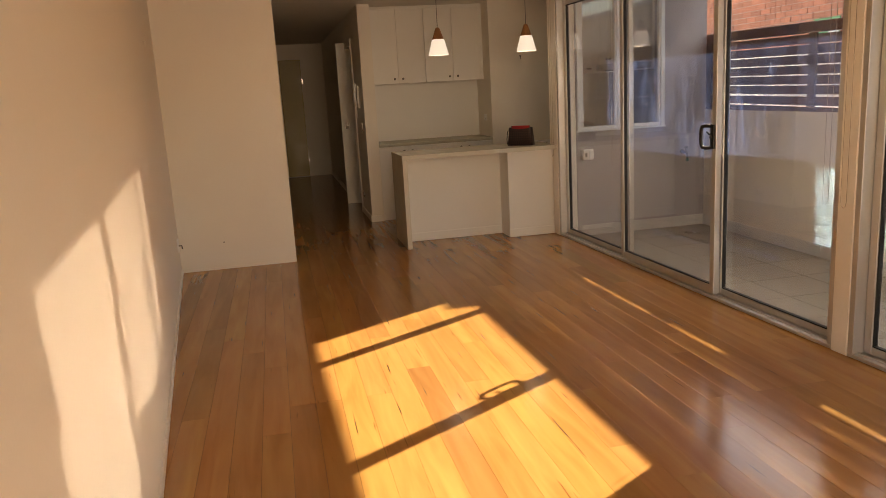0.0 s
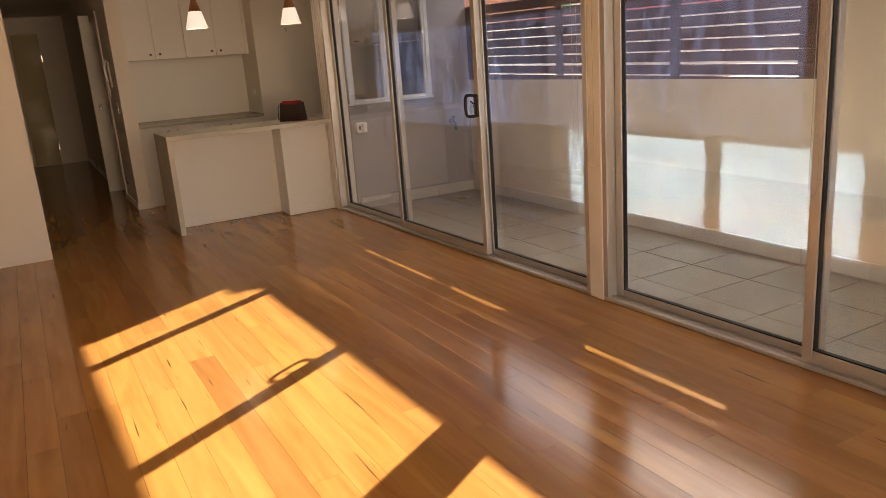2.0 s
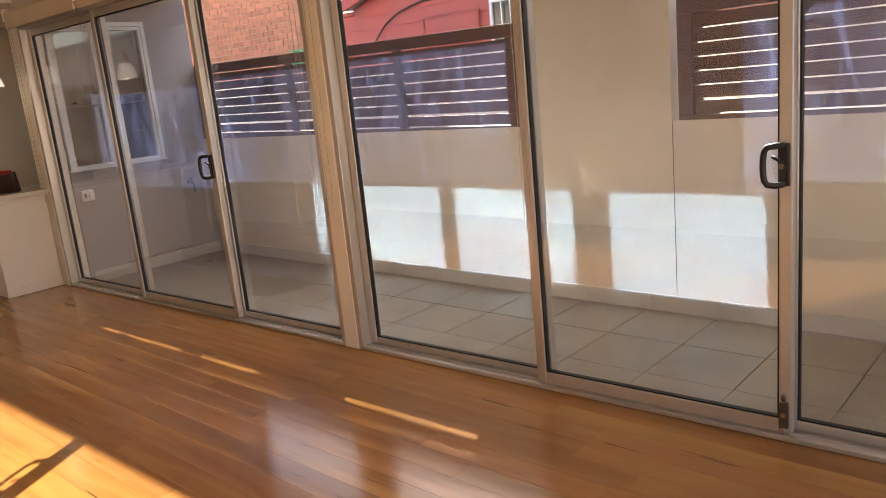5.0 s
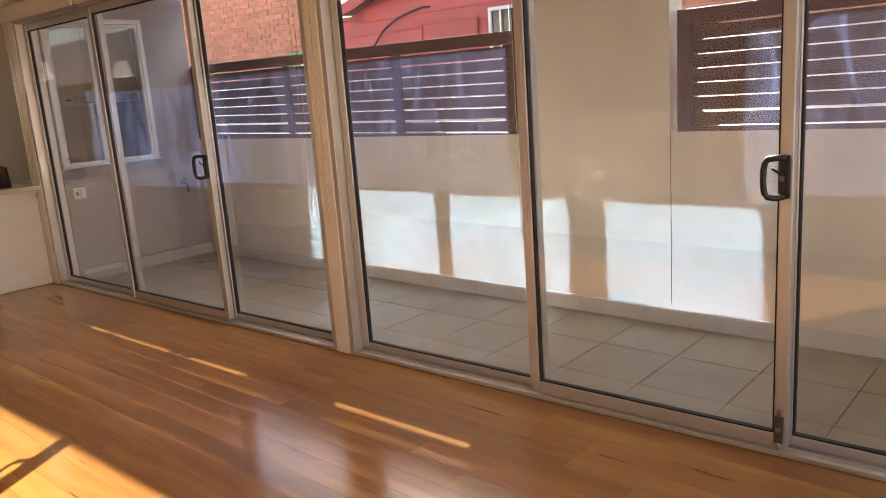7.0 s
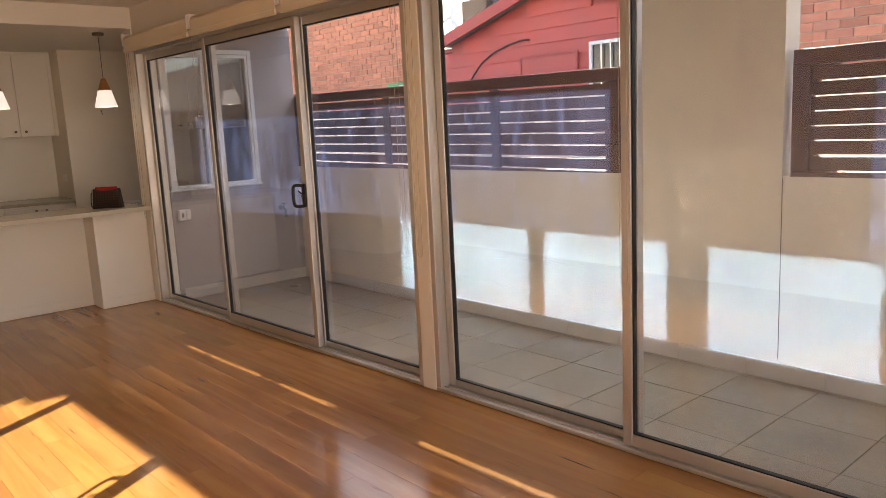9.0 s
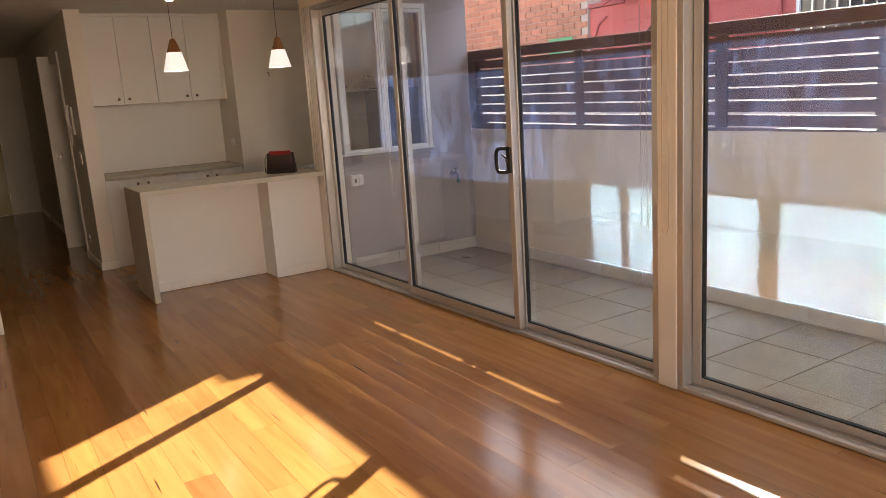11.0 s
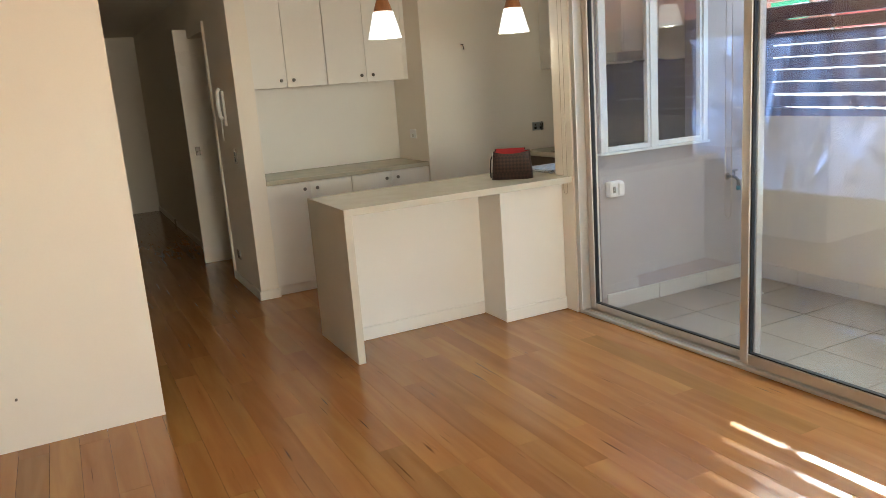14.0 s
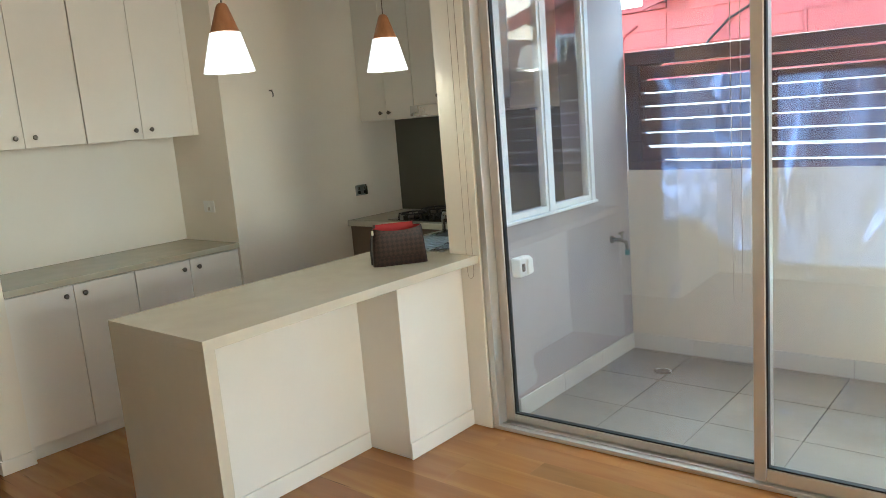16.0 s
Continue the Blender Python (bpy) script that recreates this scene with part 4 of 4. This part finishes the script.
# ---- beyond the courtyard ----
structure("ground", box(-60, 300, -150, 150, -0.6, -0.41), M["ground"], "pale concrete ground around the house", "ground")

# guessed white backing, added so that the slat gaps look bright
structure("wall_lane", box(5.75, 5.87, -6.0, 9.5, -0.41, 1.70), M["plastic"], "white wall added behind the slat screens, its kind guessed")

house = thing("weatherboard_house", (9.5, 6.9, -0.4), "red painted weatherboard cottage behind the fence", "house")
HX = 8.0


def rake(y):
    return 2.62 + 0.285 * (8.35 - y) if y > 6.4 else 2.62 + 0.285 * (8.35 - 6.4) - 0.285 * (6.4 - y)


bm = bmesh.new()
vs0 = [bm.verts.new((HX + 0.03, y, z)) for y, z in ((8.36, -0.4), (4.55, -0.4), (4.55, rake(4.55) - 0.03), (6.4, rake(6.4) - 0.03), (8.35, rake(8.35) - 0.03), (8.36, rake(8.35) - 0.05))]
vs1 = [bm.verts.new((HX + 3.0, v.co.y, v.co.z)) for v in vs0]
bm.faces.new(vs0)
bm.faces.new(vs1[::-1])
for i in range(6):
    bm.faces.new((vs0[i], vs0[(i + 1) % 6], vs1[(i + 1) % 6], vs1[i]))
bmesh.ops.recalc_face_normals(bm, faces=bm.faces)
part("wall", bm, M["red_trim"], house)
for y0, y1 in ((6.4, 8.50), (6.4, 4.3)):
    z0, z1 = rake(6.4), (rake(8.35) - 0.04 if y1 > 6 else rake(4.3))
    bm = bmesh.new()
    q = [bm.verts.new((x, y, z)) for x in (HX - 0.22, HX + 3.1) for y, z in ((y0, z0), (y1, z1), (y1, z1 + 0.06), (y0, z0 + 0.06))]
    for f in ((0, 1, 2, 3), (7, 6, 5, 4), (0, 4, 5, 1), (1, 5, 6, 2), (2, 6, 7, 3), (3, 7, 4, 0)):
        bm.faces.new([q[i] for i in f])
    bmesh.ops.recalc_face_normals(bm, faces=bm.faces)
    part("roof", bm, M["roof"], house, "faded corrugated iron roof")
    bm = bmesh.new()
    q = [bm.verts.new((x, y, z)) for x in (HX - 0.26, HX - 0.222) for y, z in ((y0, z0 - 0.10), (y1, z1 - 0.10), (y1, z1 + 0.05), (y0, z0 + 0.05))]
    for f in ((0, 1, 2, 3), (7, 6, 5, 4), (0, 4, 5, 1), (1, 5, 6, 2), (2, 6, 7, 3), (3, 7, 4, 0)):
        bm.faces.new([q[i] for i in f])
    bmesh.ops.recalc_face_normals(bm, faces=bm.faces)
    part("barge_board", bm, M["red_trim"], house, "red barge board along the gable")
# lapped boards, each tilted out at its lower edge
z = 0.9
while z < 3.15:
    zt = z + 0.18
    ya, yb = 4.56, 8.355
    if zt > rake(8.35) - 0.06:
        yb = 8.35 - (zt + 0.06 - rake(8.35)) / 0.285
    if zt > rake(4.55) - 0.06:
        ya = 4.55 + (zt + 0.06 - rake(4.55)) / 0.285
    if yb - ya > 0.2:
        bm = bmesh.new()
        q = [bm.verts.new((x, y, zz)) for y in (ya, yb) for x, zz in ((HX - 0.012, z), (HX + 0.028, z), (HX + 0.028, zt), (HX + 0.012, zt))]
        for f in ((0, 1, 2, 3), (7, 6, 5, 4), (0, 4, 5, 1), (1, 5, 6, 2), (2, 6, 7, 3), (3, 7, 4, 0)):
            bm.faces.new([q[i] for i in f])
        bmesh.ops.recalc_face_normals(bm, faces=bm.faces)
        part("weatherboard", bm, M["red_board"], house)
    z += 0.172
hp = part("vent_panel", box(HX - 0.03, HX - 0.014, 6.11, 6.99, 2.04, 2.29, bevel=0.004), M["red_board"], house, "faded red boarded-up panel")
part("panel_trim", box(HX - 0.045, HX - 0.031, 6.08, 7.02, 2.285, 2.315), M["red_trim"], hp)
part("panel_trim", box(HX - 0.045, HX - 0.031, 6.08, 6.11, 2.02, 2.284), M["red_trim"], hp)
part("panel_trim", box(HX - 0.045, HX - 0.031, 6.99, 7.02, 2.02, 2.284), M["red_trim"], hp)
hw = part("window", box(HX - 0.035, HX - 0.014, 4.85, 5.86, 1.50, 2.34), M["dark_glass"], house, "dark barred window")
part("window_frame", box(HX - 0.06, HX - 0.036, 4.80, 5.90, 2.341, 2.38), M["plastic"], hw, "white window frame")
part("window_frame", box(HX - 0.06, HX - 0.036, 5.861, 5.90, 1.45, 2.34), M["plastic"], hw, "white window frame")
part("window_frame", box(HX - 0.06, HX - 0.036, 4.80, 4.849, 1.45, 2.34), M["plastic"], hw, "white window frame")
for k in range(7):
    part("bar", box(HX - 0.07, HX - 0.061, 4.93 + k * 0.13, 4.945 + k * 0.13, 1.48, 2.36), M["steel"], hw)
part("cable", tube(bmesh.new(), [(HX - 0.03, 8.05, 1.95), (HX - 0.04, 7.90, 2.12), (HX - 0.04, 7.70, 2.30), (HX - 0.04, 7.45, 2.42), (HX - 0.04, 7.2, 2.48), (HX - 0.04, 6.95, 2.52), (HX - 0.03, 6.85, 2.51)], 0.012, 6), M["rubber"], house, "loose black cable")
part("gutter_pipe", tube(bmesh.new(), [(HX + 0.3, 8.62, 3.6), (HX + 0.3, 8.62, 3.05), (HX + 0.28, 8.58, 2.95), (HX + 0.2, 8.42, 2.86)], 0.035, 10), M["plastic"], house, "white drain pipe above the roof")
part("gutter_pipe", tube(bmesh.new(), [(HX + 0.4, 8.60, 3.10), (HX + 0.4, 9.3, 2.92)], 0.025, 8), M["plastic"], house, "white drain pipe above the roof")
part("rear_wall", box(HX + 0.9, HX + 1.1, 8.36, 9.04, 2.57, 3.35), M["dark_glass"], house, "dark rear wall beyond the eave")
part("corner_block", box(HX + 0.06, HX + 1.2, 8.37, 9.03, -0.4, 2.50, bevel=0.004), M["red_board"], house, "red painted lean-to end")
part("block_cap", box(HX + 0.02, HX + 1.25, 8.37, 9.04, 2.505, 2.56, bevel=0.006), M["red_trim"], house)
for k in range(4):
    part("weatherboard", box(HX + 0.045, HX + 0.059, 8.38, 9.03, 1.78 + k * 0.172, 1.943 + k * 0.172, bevel=0.002), M["red_board"], house)
part("conduit", tube(bmesh.new(), [(HX + 0.03, 8.95, 1.8), (HX + 0.03, 8.93, 2.1), (HX + 0.03, 8.85, 2.28), (HX + 0.03, 8.7, 2.36)], 0.012, 6), M["red_trim"], house)
bh = thing("brick_house", (9.0, 11.6, -0.4), "orange brick house wall behind the fence", "house")
part("wall", box(8.02, 8.36, 9.05, 16.5, -0.4, 3.95), M["mortar"], bh, "pale mortar wall core")
part("coping", box(7.98, 8.40, 9.03, 16.5, 3.951, 4.03), M["roof"], bh)
bh2 = thing("brick_house", (9.0, 1.5, -0.4), "orange brick house wall behind the far screen", "house")
part("wall", box(8.02, 11.0, -6.0, 4.10, -0.4, 2.95), M["mortar"], bh2, "pale mortar wall core")
part("coping", box(7.98, 11.0, -6.0, 4.12, 2.951, 3.03), M["roof"], bh2)
sign = thing("green_sign", (7.93, 9.5, 2.05), "small green and white sign on the brick wall", "sign")
part("board", box(7.93, 7.945, 9.28, 9.78, 1.95, 2.16), M["green"], sign)
part("white_strip", box(7.925, 7.929, 9.28, 9.48, 1.96, 2.12), M["plastic"], sign, "white lower strip with dark marks")

# ---- pieces: boards, tiles, bricks ----
bm = bmesh.new()
prism(bm, [(west(-1.7), -1.7), (3.36, -1.7), (3.10, 7.3), (3.10, 15.1), (0.45, 15.1), (0.45, 7.3), (west(7.3), 7.3)], -0.06, -0.042)
floor = structure("floor", bm, M["subfloor"], "dark bed under the polished hardwood boards", "floor")
structure("floor_rest", box(GX, 4.65, 7.43, 9.03, -0.06, 0.0), M["subfloor"], "kitchen floor under the cabinets", "floor")
structure("floor_side_room", box(GX, GX + 0.12, 9.76, 12.6, -0.06, 0.0), M["subfloor"], "floor edge of the side room", "floor")
rng = random.Random(7)


def board_mesh(w, length):
    me = bpy.data.meshes.new("floor_board")
    b, e = 0.0002, 0.0006
    x0, x1, y1 = e / 2, w - e / 2, length - e / 2
    v = [(x0, e / 2, -0.0135), (x1, e / 2, -0.0135), (x1, y1, -0.0135), (x0, y1, -0.0135), (x0, e / 2, -b), (x1, e / 2, -b), (x1, y1, -b), (x0, y1, -b),
         (x0 + b, e / 2 + b, 0), (x1 - b, e / 2 + b, 0), (x1 - b, y1 - b, 0), (x0 + b, y1 - b, 0)]
    f = [(0, 1, 5, 4), (1, 2, 6, 5), (2, 3, 7, 6), (3, 0, 4, 7), (4, 5, 9, 8), (5, 6, 10, 9), (6, 7, 11, 10), (7, 4, 8, 11), (8, 9, 10, 11)]
    me.from_pydata(v, [], f)
    me.materials.append(M["floor"])
    return me


def clipped(x0, x1, y0, y1):
    """The corners of a board cut off along the askew walls."""
    def side(p):
        return GX + 0.02 + SKEW * (p[1] - 3.5) - p[0]
    def west_side(p):
        return p[0] - west(p[1]) + 0.05

    def rear_side(p):
        return p[1] + 1.62
    pts = [(x0, y0), (x1, y0), (x1, y1), (x0, y1)]
    for test in (side, west_side, rear_side):
        out = []
        for p, q in zip(pts, pts[1:] + pts[:1]):
            a, b = test(p), test(q)
            if a >= 0:
                out.append(p)
            if a * b < 0:
                f = a / (a - b)
                out.append((p[0] + f * (q[0] - p[0]), p[1] + f * (q[1] - p[1])))
        pts = out
        if len(pts) < 3:
            return []
    return pts


W = 0.128
LENS = (0.9, 1.2, 1.5, 1.8, 2.1, 2.4, 2.7)
BOARDS = {n: board_mesh(W, n) for n in LENS}
for k in range(33):
    x = -0.80 + k * W
    y, end = -2.2 + rng.choice((0.0, 0.3, 0.6)), (15.1 if 0.4 < x < 1.5 else 9.64 if x > 1.3 else 7.3)
    while y < end - 0.01:
        n = rng.choice(LENS)
        if x + W < 3.08 and x > 0.72 and y > -1.6 or y > 7.2 and 0.4 < x < 3.0:
            ob = new("floor_board", BOARDS[n])
            ob.location = (x, y, 0)
            ob.parent = floor
        else:
            pts = clipped(x + 0.0006, x + W - 0.0006, y + 0.0006, y + n - 0.0006) if y < 7.2 else [(x, y), (x + W, y), (x + W, y + n), (x, y + n)]
            if len(pts) > 2:
                ob = new("floor_board", mesh_of("floor_board", prism(bmesh.new(), pts, -0.0135, 0), M["floor"]))
                ob.parent = floor
        y += n

# porcelain tiles
tile_me = mesh_of("tile", box(0.0025, 0.4475, 0.0025, 0.4475, -0.040, -0.030, bevel=0.0012), M["tile"])
cut_me = mesh_of("tile", box(0.0015, CW - 4.64 - 0.012, 0.0015, 0.4485, -0.040, -0.030), M["tile"])
edge_me = mesh_of("tile", box(GX + 0.132 - 3.29, 0.4485, 0.0015, 0.4485, -0.040, -0.030), M["tile"])
court = bpy.data.objects["floor_courtyard"]
for j in range(-9, 13):
    y = 1.42 + 0.45 * j
    for i, me in ((0, edge_me), (1, tile_me), (2, tile_me), (3, cut_me)):
        ob = new("tile", me)
        ob.location = (3.29 + 0.45 * i, y, 0)
        ob.parent = court
sk = structure("skirting_courtyard", box(CW - 0.004, CW - 0.0005, -2.85, 7.2195, -0.03, 0.074), M["grout"], "grouted tile skirting along the courtyard walls", "baseboard")
sk_me = mesh_of("skirting_tile", box(CW - 0.013, CW - 0.0042, 0.0015, 0.4485, -0.029, 0.076, bevel=0.0012), M["skirt_tile"])
for j in range(-9, 13):
    ob = new("skirting_tile", sk_me)
    ob.location = (0, 1.40 + 0.45 * j, 0)
    ob.parent = sk
sk2_me = mesh_of("skirting_tile", box(0.0015, 0.4485, 7.207, 7.2185, -0.029, 0.076, bevel=0.0012), M["skirt_tile"])
for i in range(3):
    ob = new("skirting_tile", sk2_me)
    ob.location = (3.335 + 0.45 * i, 0, 0)
    ob.parent = sk

# bricks of the houses behind
brick_me = mesh_of("brick", box(0.0, 0.035, 0.0, 0.230, 0.0, 0.076, bevel=0.0), M["brick"])


def bricks(parent, y0, y1, z0, z1):
    k = 0
    z = z0
    while z < z1 - 0.05:
        y = y0 + (0.12 if k % 2 else 0.0)
        while y + 0.23 <= y1:
            ob = new("brick", brick_me)
            ob.parent = parent
            ob.location = Vector((8.002 + rng.uniform(-0.003, 0.003), y, z)) - parent.location
            y += 0.24
        z += 0.086
        k += 1


bricks(bh, 9.06, 13.0, 1.75, 3.94)
bricks(bh2, 0.6, 4.10, 1.60, 2.94)
